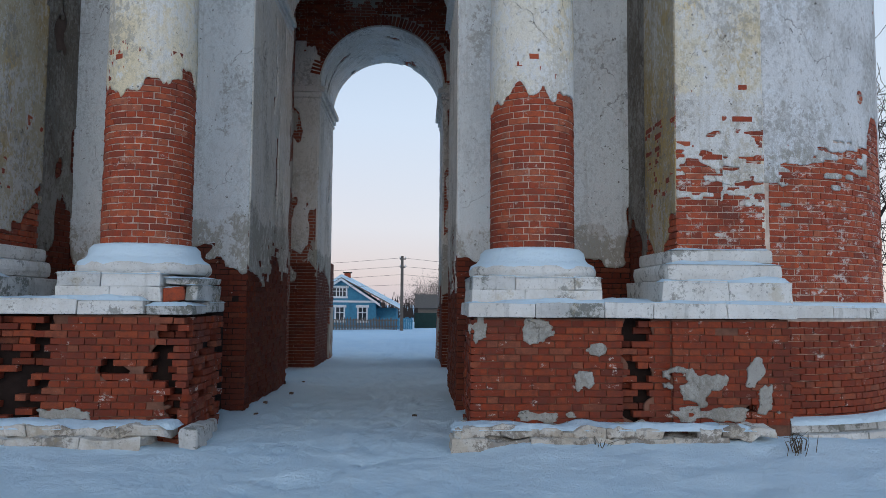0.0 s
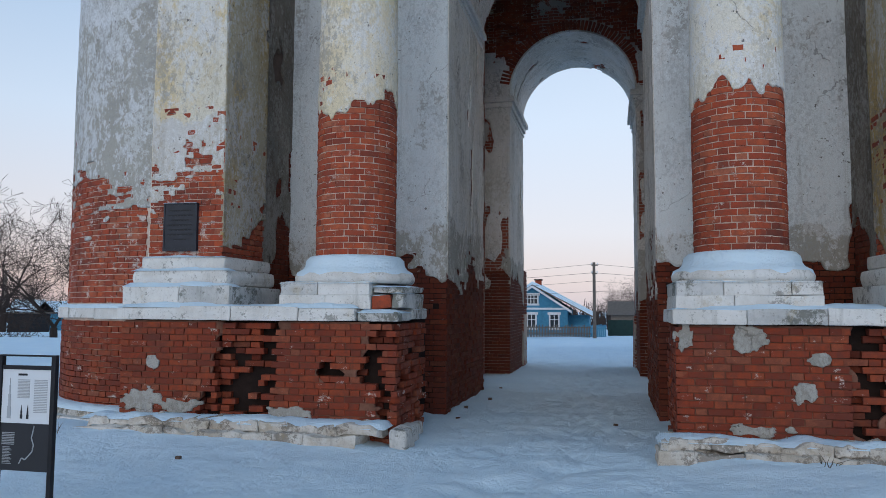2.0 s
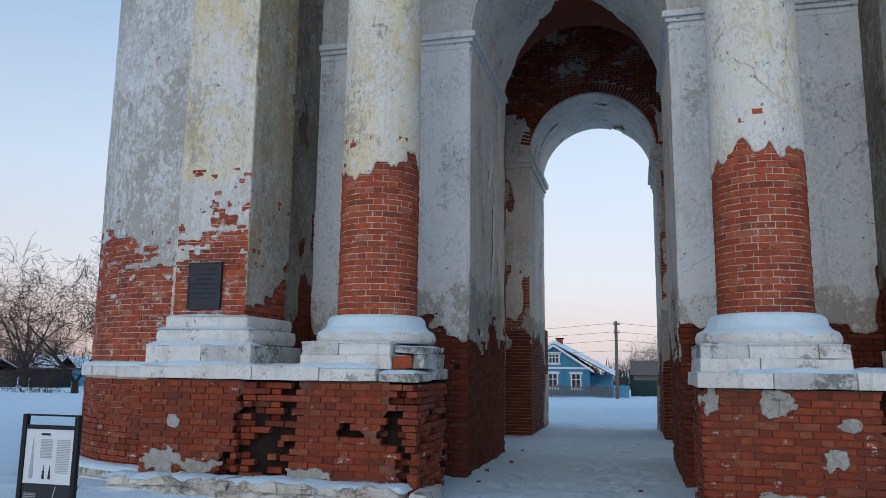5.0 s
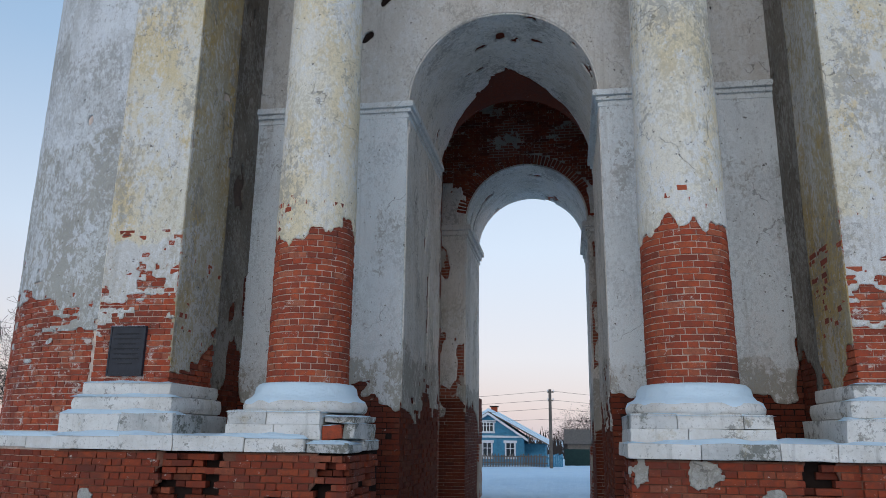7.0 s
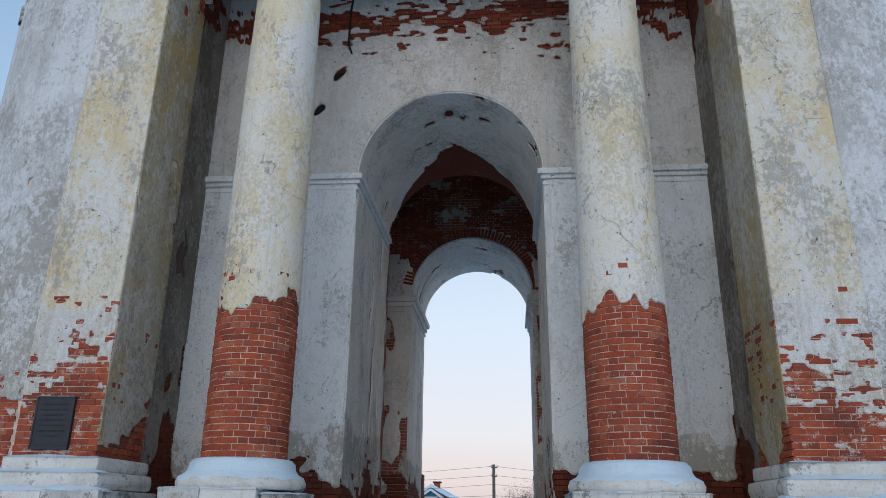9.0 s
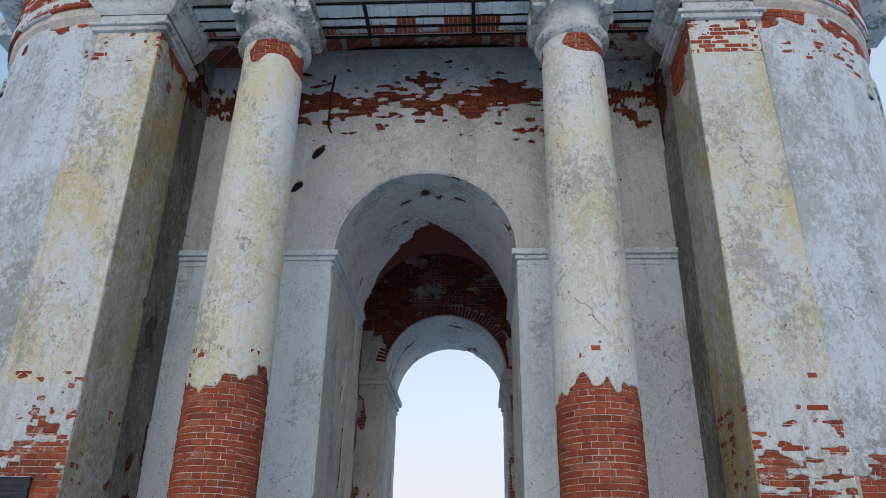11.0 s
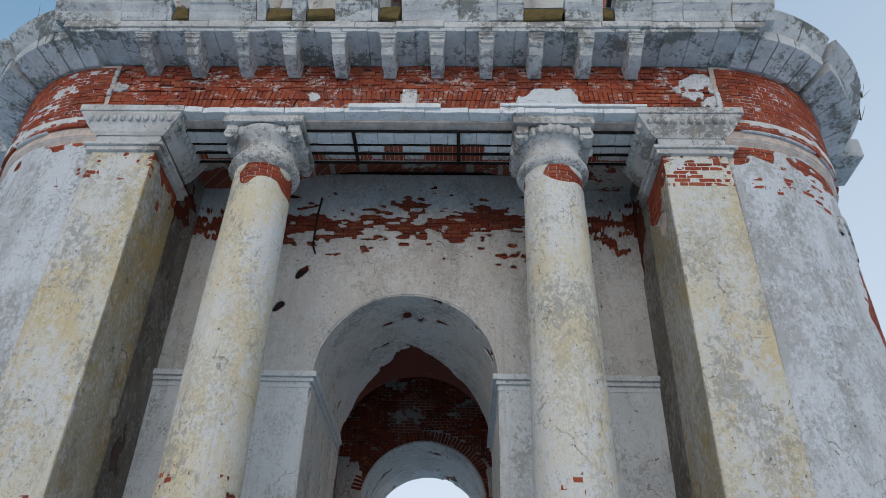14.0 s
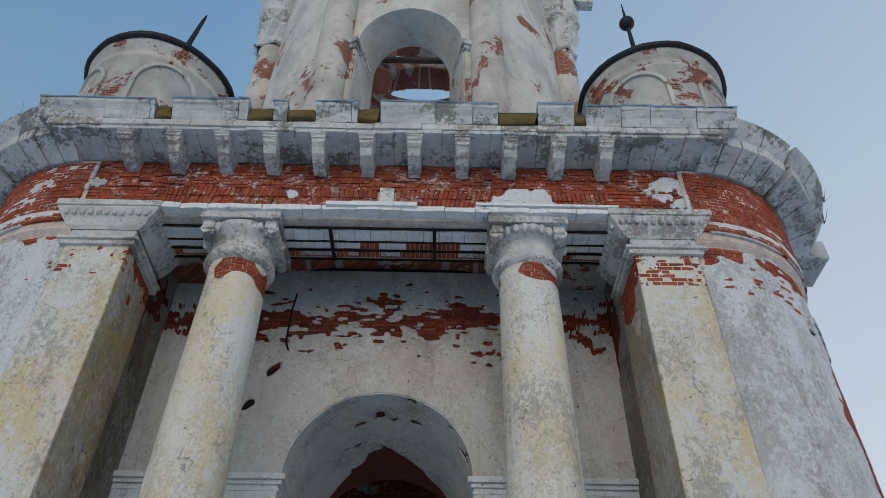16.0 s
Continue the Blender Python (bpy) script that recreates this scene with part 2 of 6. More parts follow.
STONE, STONE_GREY = stone_material("white_limestone"), stone_material("weathered_limestone", (0.66, 0.66, 0.645), (0.51, 0.515, 0.505), (0.11, 0.115, 0.09), 0.56)
STONE_WORN = stone_material("stained_limestone", (0.70, 0.69, 0.66), (0.54, 0.52, 0.49), (0.21, 0.185, 0.16), 0.545)
# STONE_WHITE: paler limestone copy, lightened to make up for dim light under the architrave
STONE_WHITE = stone_material("lightened_slab", (0.88, 0.88, 0.87), (0.80, 0.795, 0.78), (0.30, 0.28, 0.25), 0.69)
STONE_FOOT = stone_material("footing_limestone", (0.72, 0.70, 0.66), (0.52, 0.47, 0.40), (0.20, 0.17, 0.14), 0.58)
PATCHY = patchy_material("flaking_plaster", 1.0, 0.555)
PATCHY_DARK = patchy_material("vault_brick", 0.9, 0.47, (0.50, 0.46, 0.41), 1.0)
IRON = plain_material("rusty_iron", (0.035, 0.026, 0.022), 0.7, 0.6, 0.5, 12)
SHEET = plain_material("dark_sheet_roof", (0.035, 0.035, 0.038), 0.55, 0.5, 0.4, 4)
PLAQUE = plain_material("dark_plaque", (0.025, 0.030, 0.042), 0.45, 0.1, 0.4, 9)
FRAME = plain_material("black_metal", (0.018, 0.020, 0.025), 0.5, 0.3, 0.3, 9)
PANEL = plain_material("white_print", (0.62, 0.66, 0.70), 0.5, 0, 0.05, 5, 0.0005)
PANEL_DARK = plain_material("dark_print", (0.025, 0.028, 0.034), 0.5, 0, 0.1, 5, 0.0005)
INK = plain_material("grey_ink", (0.36, 0.39, 0.42), 0.6, 0, 0.05, 5, 0.0005)
INK_LIGHT = plain_material("light_ink", (0.30, 0.32, 0.34), 0.6, 0, 0.05, 5, 0.0005)
BLUE = plain_material("blue_boards", (0.075, 0.27, 0.42), 0.75, 0, 0.35, 3)
WHITE = plain_material("white_paint", (0.74, 0.76, 0.78), 0.7, 0, 0.15, 4)
WOOD = plain_material("grey_wood", (0.17, 0.145, 0.125), 0.9, 0, 0.4, 5)
BARK = plain_material("dark_bark", (0.050, 0.040, 0.036), 0.95, 0, 0.4, 8)
TWIG = plain_material("bare_twigs", (0.050, 0.038, 0.034), 0.95, 0, 0.3, 8)
NEEDLE = plain_material("spruce_needles", (0.018, 0.032, 0.024), 0.95, 0, 0.5, 3)
GREEN = plain_material("dark_green_fence", (0.018, 0.045, 0.040), 0.7, 0, 0.3, 3)
GLASS = plain_material("dark_window_glass", (0.03, 0.04, 0.05), 0.12, 0, 0.2, 2, 0.0)
MOSS = plain_material("mossy_brick_top", (0.17, 0.12, 0.045), 0.95, 0, 0.5, 6, 0.01)
STRAW = plain_material("dry_weeds", (0.10, 0.075, 0.05), 0.95, 0, 0.4, 8)

# ---------------------------------------------------------------- tools
RNG = np.random.default_rng(7)


def empty(name, x=0.0, y=0.0, z=0.0):
    ob = new(name)
    ob.empty_display_size = 0.2
    ob.location = (x, y, z)
    return ob


def mesh_from(name, v, f, material, smooth=False):
    me = bpy.data.meshes.new(name)
    me.from_pydata([tuple(map(float, p)) for p in v], [], [tuple(map(int, q)) for q in f])
    me.materials.append(material)
    if smooth:
        me.polygons.foreach_set("use_smooth", [True] * len(me.polygons))
    me.update()
    return me


def piece(name, v, f, material, parent=None, label="", smooth=False):
    """One mesh in world coordinates, as a part of its thing."""
    ob = new(name, mesh_from(name, v, f, material, smooth))
    if parent is not None:
        ob.parent = parent
        x, y, z = parent.location
        if parent.parent is not None:
            x, y, z = x + parent.parent.location.x, y + parent.parent.location.y, z + parent.parent.location.z
        ob.location = (-x, -y, -z)
    if label:
        ob["label"] = label
    return ob


def part(name, bm, material, parent, label="", smooth=False):
    me = bpy.data.meshes.new(name)
    bm.to_mesh(me)
    bm.free()
    me.materials.append(material)
    if smooth:
        me.polygons.foreach_set("use_smooth", [True] * len(me.polygons))
    ob = new(name, me)
    if parent is not None:
        ob.parent = parent
        p, x, y, z = parent, 0, 0, 0
        while p is not None:
            x, y, z, p = x + p.location.x, y + p.location.y, z + p.location.z, p.parent
        ob.location = (-x, -y, -z)
    if label:
        ob["label"] = label
    return ob


def box(bm, x0, x1, y0, y1, z0, z1, bevel=0.0, rough=0.0, seed=0):
    x0, x1 = min(x0, x1), max(x0, x1)
    made = bmesh.ops.create_cube(bm, size=1.0)["verts"]
    for q in made:
        q.co = Vector(((x0 + x1) / 2 + q.co.x * (x1 - x0), (y0 + y1) / 2 + q.co.y * (y1 - y0), (z0 + z1) / 2 + q.co.z * (z1 - z0)))
    if bevel:
        edges = list({e for q in made for e in q.link_edges})
        bmesh.ops.bevel(bm, geom=edges, offset=bevel, segments=2, affect="EDGES", profile=0.6)
    if rough:
        for q in bm.verts:
            if x0 - 0.01 <= q.co.x <= x1 + 0.01 and y0 - 0.01 <= q.co.y <= y1 + 0.01 and z0 - 0.01 <= q.co.z <= z1 + 0.01:
                q.co += noise.noise_vector(q.co * 6 + Vector((seed, 0, 0))) * rough
    return bm


def block(name, x0, x1, y0, y1, z0, z1, material, parent, bevel=0.012, rough=0.0, label=""):
    return part(name, box(bmesh.new(), x0, x1, y0, y1, z0, z1, bevel, rough), material, parent, label)


def ring_mesh(cx, cy, prof, n=48, a0=0.0, a1=2 * math.pi, wobble=0.0, caps=False):
    closed = abs(a1 - a0 - 2 * math.pi) < 1e-6
    m = n if closed else n + 1
    v, f = [], []
    for r, z in prof:
        for i in range(m):
            a = a0 + (a1 - a0) * i / n
            rr = r + (wobble * noise.noise(Vector((cx + 3 * math.cos(a), cy + 3 * math.sin(a), z * 3))) if wobble else 0)
            v.append((cx + rr * math.cos(a), cy + rr * math.sin(a), z))
    for j in range(len(prof) - 1):
        for i in range(n):
            k = (i + 1) % m
            f.append((j * m + i, j * m + k, (j + 1) * m + k, (j + 1) * m + i))
    if caps and not closed:
        f.append(tuple(j * m for j in range(len(prof)))[::-1])
        f.append(tuple(j * m + n for j in range(len(prof))))
    return v, f


def tube(v, f, p, q, r0, r1, sides=6):
    """Adds a tapered stick from p to q to the lists."""
    p, q = np.array(p, float), np.array(q, float)
    d = q - p
    d = d / (np.linalg.norm(d) + 1e-9)
    a = np.cross(d, (0, 0, 1.0) if abs(d[2]) < 0.9 else (1.0, 0, 0))
    a /= np.linalg.norm(a)
    b = np.cross(d, a)
    s = len(v)
    for c, r in ((p, r0), (q, r1)):
        for i in range(sides):
            t = 2 * math.pi * i / sides
            v.append(c + r * (a * math.cos(t) + b * math.sin(t)))
    for i in range(sides):
        k = (i + 1) % sides
        f.append((s + i, s + k, s + sides + k, s + sides + i))
    f.append(tuple(range(s + sides, s + 2 * sides)))


def vn(p, scale, seed=0):
    """Smooth value noise in -1..1 at an array of places."""
    p = np.asarray(p) * np.asarray(scale, float) + seed * 17.31 + 1000.0
    i = np.floor(p).astype(np.int64)
    t = p - i
    t = t * t * (3 - 2 * t)

    def h(a, b, c):
        n = (a * 374761393 + b * 668265263 + c * 2147483647 + seed * 974711) & 0xFFFFFFFF
        n = ((n ^ (n >> 13)) * 1274126177) & 0xFFFFFFFF
        return ((n ^ (n >> 16)) & 0xFFFF) / 32767.5 - 1.0
    r = 0.0
    for dx in (0, 1):
        for dy in (0, 1):
            for dz in (0, 1):
                w = (t[..., 0] if dx else 1 - t[..., 0]) * (t[..., 1] if dy else 1 - t[..., 1]) * (t[..., 2] if dz else 1 - t[..., 2])
                r = r + w * h(i[..., 0] + dx, i[..., 1] + dy, i[..., 2] + dz)
    return r


def fbm(p, scale, seed=0, octaves=4):
    p, r, a, s = np.asarray(p, float), 0.0, 1.0, np.asarray(scale, float)
    for k in range(octaves):
        r = r + a * vn(p, s, seed + k)
        a, s = a * 0.55, s * 2.1
    return r


def chance(c, seed=0):
    """A random number in -1..1 for each whole-numbered cell."""
    q = np.sin(c[..., 0] * 12.9898 + c[..., 1] * 78.233 + c[..., 2] * 37.719 + seed * 3.7) * 43758.5453
    return 2 * (q - np.floor(q)) - 1


def grid(us, vs, place):
    """A grid of places from a function of two arrays."""
    u, w = np.meshgrid(us, vs, indexing="ij")
    return np.stack(np.broadcast_arrays(*place(u, w)), -1).astype(float)


def normals(p, outward):
    n = np.cross(np.gradient(p, axis=0), np.gradient(p, axis=1))
    n /= np.linalg.norm(n, axis=-1, keepdims=True) + 1e-12
    return n * outward


def plaster(name, p, outward, mask, material, parent, thick=0.016, label="", relief=1.0):
    """A coat of plaster over a grid of places, left out where mask is above 0, with ragged broken edges."""
    n = normals(p, outward)
    m = mask(p) if callable(mask) else mask
    keep = (m[:-1, :-1] + m[1:, :-1] + m[:-1, 1:] + m[1:, 1:]) < 0
    if not keep.any():
        return None
    any_k, all_k = np.zeros(m.shape, bool), np.ones(m.shape, bool)
    for di in (0, 1):
        for dj in (0, 1):
            any_k[di:m.shape[0] - 1 + di, dj:m.shape[1] - 1 + dj] |= keep
            all_k[di:m.shape[0] - 1 + di, dj:m.shape[1] - 1 + dj] &= keep
    edge = any_k & ~all_k
    gi, gj = np.gradient(m)
    g2 = gi * gi + gj * gj + 1e-9
    si, sj = np.clip(-m * gi / g2, -0.5, 0.5) * edge, np.clip(-m * gj / g2, -0.5, 0.5) * edge
    q = p + si[..., None] * np.gradient(p, axis=0) + sj[..., None] * np.gradient(p, axis=1)
    lift = thick + relief * (0.007 * vn(p, 1.3, 3) + 0.004 * vn(p, 5.0, 4) + 0.002 * vn(p, 14.0, 5))
    top = q + n * lift[..., None]
    low = q - n * 0.03
    h, w = m.shape
    idx = np.arange(h * w).reshape(h, w)
    faces = np.stack([idx[:-1, :-1], idx[1:, :-1], idx[1:, 1:], idx[:-1, 1:]], -1)[keep]
    pad = np.zeros((keep.shape[0] + 2, keep.shape[1] + 2), bool)
    pad[1:-1, 1:-1] = keep
    sides, off = [], h * w
    for di, dj, a, b in ((-1, 0, (0, 0), (0, 1)), (1, 0, (1, 1), (1, 0)), (0, -1, (1, 0), (0, 0)), (0, 1, (0, 1), (1, 1))):
        open_ = keep & ~pad[1 + di:1 + di + keep.shape[0], 1 + dj:1 + dj + keep.shape[1]]
        i, j = np.nonzero(open_)
        va, vb = idx[i + a[0], j + a[1]], idx[i + b[0], j + b[1]]
        sides.append(np.stack([va, vb, vb + off, va + off], -1))
    faces = np.concatenate([faces] + sides)
    verts = np.concatenate([top.reshape(-1, 3), low.reshape(-1, 3)])
    used, inv = np.unique(faces, return_inverse=True)
    verts, faces = verts[used], inv.reshape(faces.shape)
    if outward < 0:
        faces = faces[:, ::-1]
    me = bpy.data.meshes.new(name)
    me.vertices.add(len(verts))
    me.vertices.foreach_set("co", verts.ravel())
    me.loops.add(faces.size)
    me.loops.foreach_set("vertex_index", faces.ravel().astype(np.int32))
    me.polygons.add(len(faces))
    me.polygons.foreach_set("loop_start", np.arange(0, faces.size, 4, dtype=np.int32))
    me.polygons.foreach_set("use_smooth", np.arange(len(faces)) < int(keep.sum()))
    me.update(calc_edges=True)
    me.validate()
    me.materials.append(material)
    ob = new(name, me)
    if parent is not None:
        ob.parent = parent
        ob.location = -parent.location
    if label:
        ob["label"] = label
    return ob


COURSE, LONG, SHORT, JOINT = 0.080, 0.262, 0.128, 0.010
_bricks = {}


def brick_mesh(length, radius, variant, material, height=COURSE - JOINT, depth=0.12):
    """A worn brick, its front face at y = 0 and its body behind; shared by all bricks of its kind."""
    key = (round(length, 3), round(radius, 2), variant, material.name, round(height, 3))
    if key in _bricks:
        return _bricks[key]
    rng = np.random.default_rng(int(length * 1000) + variant * 31 + int(radius * 10))
    c = 0.004
    v, f = [], []
    cols = 3 if radius < 5 else 2
    xs = np.linspace(-length / 2, length / 2, cols)
    for y, ins in ((depth, 0.0), (c, 0.0), (0.0, c)):
        for z in (-height / 2 + ins, height / 2 - ins):
            for x in xs:
                xx = x * (1 - 2 * ins / length)
                jx, jy, jz = rng.uniform(-0.004, 0.004, 3) if y < depth else (0, 0, 0)
                rr = radius - y
                v.append((rr * math.sin(xx / radius) + jx, radius - rr * math.cos(xx / radius) + jy * 0.7, z + jz))
    k = cols
    for layer in (0, 1):
        a, b = layer * 2 * k, (layer + 1) * 2 * k
        for i in range(k - 1):
            f.append((a + i, a + i + 1, b + i + 1, b + i))
            f.append((a + k + i + 1, a + k + i, b + k + i, b + k + i + 1))
        f.append((a + k, a, b, b + k))
        f.append((a + k - 1, a + 2 * k - 1, b + 2 * k - 1, b + k - 1))
    for i in range(k - 1):
        f.append((4 * k + i, 4 * k + i + 1, 5 * k + i + 1, 5 * k + i))
    me = mesh_from("brick", v, f, material)
    _bricks[key] = me
    return me


def lay_bricks(parent, place, u0, u1, z0, z1, keep, single, field, radius=1e4, limit=300, sink=None, seed=0, near=None):
    """Courses of long and short bricks over a surface. place(u, z) gives the point, the direction along and the outward normal.
    keep(u, z) tells where bricks show; sink(u, z) how deep one has weathered back (None: fallen out)."""
    rng = np.random.default_rng(seed)
    todo = []
    k, z = 0, z0 + COURSE / 2
    while z < z1:
        u, long_ = u0 - (0.0 if k % 2 else 0.065) - rng.uniform(0, 0.02), (k % 2 == 0)
        while u < u1:
            length = LONG if long_ else SHORT
            a, b = max(u, u0), min(u + length, u1)
            if b - a > 0.05:
                mid = (a + b) / 2
                if keep(mid, z):
                    d = sink(mid, z, rng) if sink else rng.uniform(-0.007, 0.003)
                    if d is not None:
                        todo.append((mid, z, b - a, d, rng.integers(0, 5), rng.normal(0, 0.006)))
            u += length + JOINT * 0.2
            long_ = not long_
        z += COURSE
        k += 1
    if near is not None:
        todo.sort(key=lambda q: near(q[0], q[1]))
    fv, ff = [], []
    for i, (u, z, length, d, var, tilt) in enumerate(todo):
        p, along, out = place(u, z)
        snap = min((LONG, SHORT, 0.19, 0.09), key=lambda s: abs(s - length)) - JOINT
        me = brick_mesh(snap, radius, int(var), single if i < limit else field)
        m = Matrix(((along[0], -out[0], 0, p[0] - out[0] * d), (along[1], -out[1], 0, p[1] - out[1] * d), (along[2], -out[2], 1, p[2]), (0, 0, 0, 1)))
        m = m @ Matrix.Rotation(tilt, 4, "Y")
        if i < limit:
            ob = new("brick", me)
            ob.parent = parent
            ob.matrix_basis = Matrix.Translation(-parent.location) @ m
        else:
            s = len(fv)
            fv += [m @ q.co for q in me.vertices]
            ff += [[s + j for j in pl.vertices] for pl in me.polygons]
    if fv:
        tagged(piece("brick_field", fv, ff, field, parent), kind="stuff")


def flat_place(origin, along, out):
    o, a, n = np.array(origin, float), np.array(along, float), np.array(out, float)
    return lambda u, z: (o + a * u + np.array((0, 0, z)), a, n)


def round_place(cx, cy, r):
    """u runs along the curve, from its point towards the camera, to the right."""
    def place(u, z):
        rad = r(z) if callable(r) else r
        t = u / rad
        return np.array((cx + rad * math.sin(t), cy - rad * math.cos(t), z)), (math.cos(t), math.sin(t), 0), (math.sin(t), -math.cos(t), 0)
    return place


def snow_cap(name, x0, x1, y0, y1, z, h, parent, step=0.07, seed=0):
    """A soft lumpy layer of snow on a ledge, thin at its rim."""
    nx, ny = max(3, int(abs(x1 - x0) / step)), max(3, int((y1 - y0) / step))
    y0, x0, x1 = y0 - 0.02, min(x0, x1) - 0.012, max(x0, x1) + 0.012
    p = grid(np.linspace(x0, x1, nx + 1), np.linspace(y0, y1, ny + 1), lambda u, w: (u, w, 0 * u + z))
    e = np.minimum.reduce([p[..., 0] - min(x0, x1), max(x0, x1) - p[..., 0], p[..., 1] - y0, y1 - p[..., 1]])
    up = np.clip(e / 0.08, 0, 1) ** 0.5
    lump = np.clip(0.75 + 0.55 * fbm(p, 2.2, seed, 3), 0.12, 1.6)
    p[..., 2] += h * up * lump
    p[..., 1] += 0.012 * vn(p, 4.0, seed + 9) * (up < 0.3)
    a, b = p.shape[:2]
    idx = np.arange(a * b).reshape(a, b)
    f = np.stack([idx[:-1, :-1], idx[1:, :-1], idx[1:, 1:], idx[:-1, 1:]], -1).reshape(-1, 4)
    return piece(name, p.reshape(-1, 3), f, SNOW, parent, "soft fresh snow", True)

# ---------------------------------------------------------------- the ground: one sheet of snow
AXIS_Y, HALF, SPRING, WALL_Y, ROOM_Y, BACK_Y, OUT_Y = 16.9, 1.57, 7.06, 11.3, 14.75, 18.65, 21.55


def spread(lo, hi, step, far_lo, far_hi):
    xs, s, x = list(np.arange(lo, hi, step)), step, hi
    while x < far_hi:
        xs.append(x)
        s *= 1.25
        x += s
    xs.append(far_hi)
    s, x = step, lo
    while x > far_lo:
        s *= 1.25
        x -= s
        xs.insert(0, max(x, far_lo))
    return np.array(xs)


def ground_height(p):
    x, y = p[..., 0], p[..., 1]
    fall = -np.clip((y - 24) * 0.017, 0, 5.0)
    near = np.exp(-((np.maximum(np.abs(x) - 12, 0)) ** 2 + np.maximum(np.abs(y - 12) - 14, 0) ** 2) / 200)
    q = np.stack([x, y, 0 * x], -1)
    bumps = 0.035 * fbm(q, 0.55, 11, 3) + near * (0.026 * fbm(q, 2.4, 12, 4))
    trod = np.exp(-((x - 0.0 - 0.12 * (y - 10) * 0.1) / 1.15) ** 2) * (y > 5.5) * (y < 30)
    bumps = bumps + trod * (-0.03 - 0.022 * np.abs(vn(q, 3.6, 21)) + 0.012 * vn(q, 8.0, 22))
    bank = 0.16 * np.exp(-np.maximum(8.35 - y, 0) / 0.5) * (np.abs(x) > 1.7) * (np.abs(x) < 8) * (y < 8.9) * np.clip((np.abs(x) - 1.7) / 0.6, 0, 1)
    ridge = 0.22 * np.exp(-((y - 31) / 2.2) ** 2) + 0.3 * (fbm(q, 0.12, 14, 3)) * np.clip((y - 28) / 30, 0, 1) * 0.5
    return fall + bumps + bank * (0.7 + 0.6 * vn(q, 0.8, 15)) + ridge


gx, gy = spread(-8, 8, 0.075, -900, 900), spread(3.0, 24, 0.085, -300, 1500)
gp = grid(gx, gy, lambda u, w: (u, w, 0 * u))
gp[..., 2] = ground_height(gp)
rng = np.random.default_rng(77)
for k in range(700):
    # footprints and kicked-up clods
    px, py = (rng.normal(0.1, 0.62), rng.uniform(3.5, 23)) if k < 480 else (rng.uniform(-7, 7), rng.uniform(3.2, 7.6))
    i0, i1 = np.searchsorted(gx, (px - 0.4, px + 0.4))
    j0, j1 = np.searchsorted(gy, (py - 0.4, py + 0.4))
    sx, sy, dep = rng.uniform(0.05, 0.09), rng.uniform(0.09, 0.15), rng.uniform(-0.085, 0.03) if k < 480 else rng.uniform(-0.05, 0.02)
    w = gp[i0:i1, j0:j1]
    w[..., 2] += dep * np.exp(-((w[..., 0] - px) / sx) ** 2 - ((w[..., 1] - py) / sy) ** 2)
gi = np.arange(gp.shape[0] * gp.shape[1]).reshape(gp.shape[:2])
ground = piece("ground", gp.reshape(-1, 3), np.stack([gi[:-1, :-1], gi[1:, :-1], gi[1:, 1:], gi[:-1, 1:]], -1).reshape(-1, 4), SNOW, None, "", True)
tagged(ground, "trodden bluish snow over level ground round the tower", "ground", kind="structure")

# ---------------------------------------------------------------- walls of the tower's square core


def arch_shell(hx, y0, y1, z1, half, n=28):
    """Front, back, jambs and barrel of a thick wall with one arched opening."""
    arc = [(-half * math.cos(math.pi * i / n), SPRING + half * math.sin(math.pi * i / n)) for i in range(n + 1)]
    pts = [(-half, -0.3)] + arc + [(half, -0.3)]
    v, f = [], []
    for x, z in pts:
        v += [(x, y0, z), (x, y1, z)]
    for i in range(len(pts) - 1):
        f.append((2 * i, 2 * i + 1, 2 * i + 3, 2 * i + 2))
    for y in (y0, y1):
        s = len(v)
        for x, z in arc:
            v += [(x, y, z), (x, y, z1)]
        for i in range(n):
            f.append((s + 2 * i, s + 2 * i + 2, s + 2 * i + 3, s + 2 * i + 1))
        for sg in (-1, 1):
            s = len(v)
            v += [(sg * half, y, -0.3), (sg * hx, y, -0.3), (sg * hx, y, z1), (sg * half, y, z1)]
            f.append((s, s + 1, s + 2, s + 3))
    s = len(v)
    v += [(-hx, y0, -0.3), (-hx, y1, -0.3), (-hx, y1, z1), (-hx, y0, z1), (hx, y0, -0.3), (hx, y1, -0.3), (hx, y1, z1), (hx, y0, z1)]
    f += [(s, s + 1, s + 2, s + 3), (s + 4, s + 7, s + 6, s + 5), (s + 3, s + 2, s + 6, s + 7)]
    return v, f


wall_front = empty("wall_front", 0, WALL_Y, 0)
tagged(wall_front, "recessed plastered wall with a tall arched passage", "wall", kind="structure")
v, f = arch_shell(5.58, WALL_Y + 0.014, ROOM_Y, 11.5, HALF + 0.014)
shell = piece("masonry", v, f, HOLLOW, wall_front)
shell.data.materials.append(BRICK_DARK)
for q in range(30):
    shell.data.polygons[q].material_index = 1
wall_back = empty("wall_back", 0, BACK_Y, 0)
tagged(wall_back, "far wall of bare sooty brick with an arched exit", "wall", kind="structure")
v, f = arch_shell(5.58, BACK_Y + 0.014, OUT_Y, 12.2, HALF + 0.014)
piece("masonry", v, f, PATCHY_DARK, wall_back)
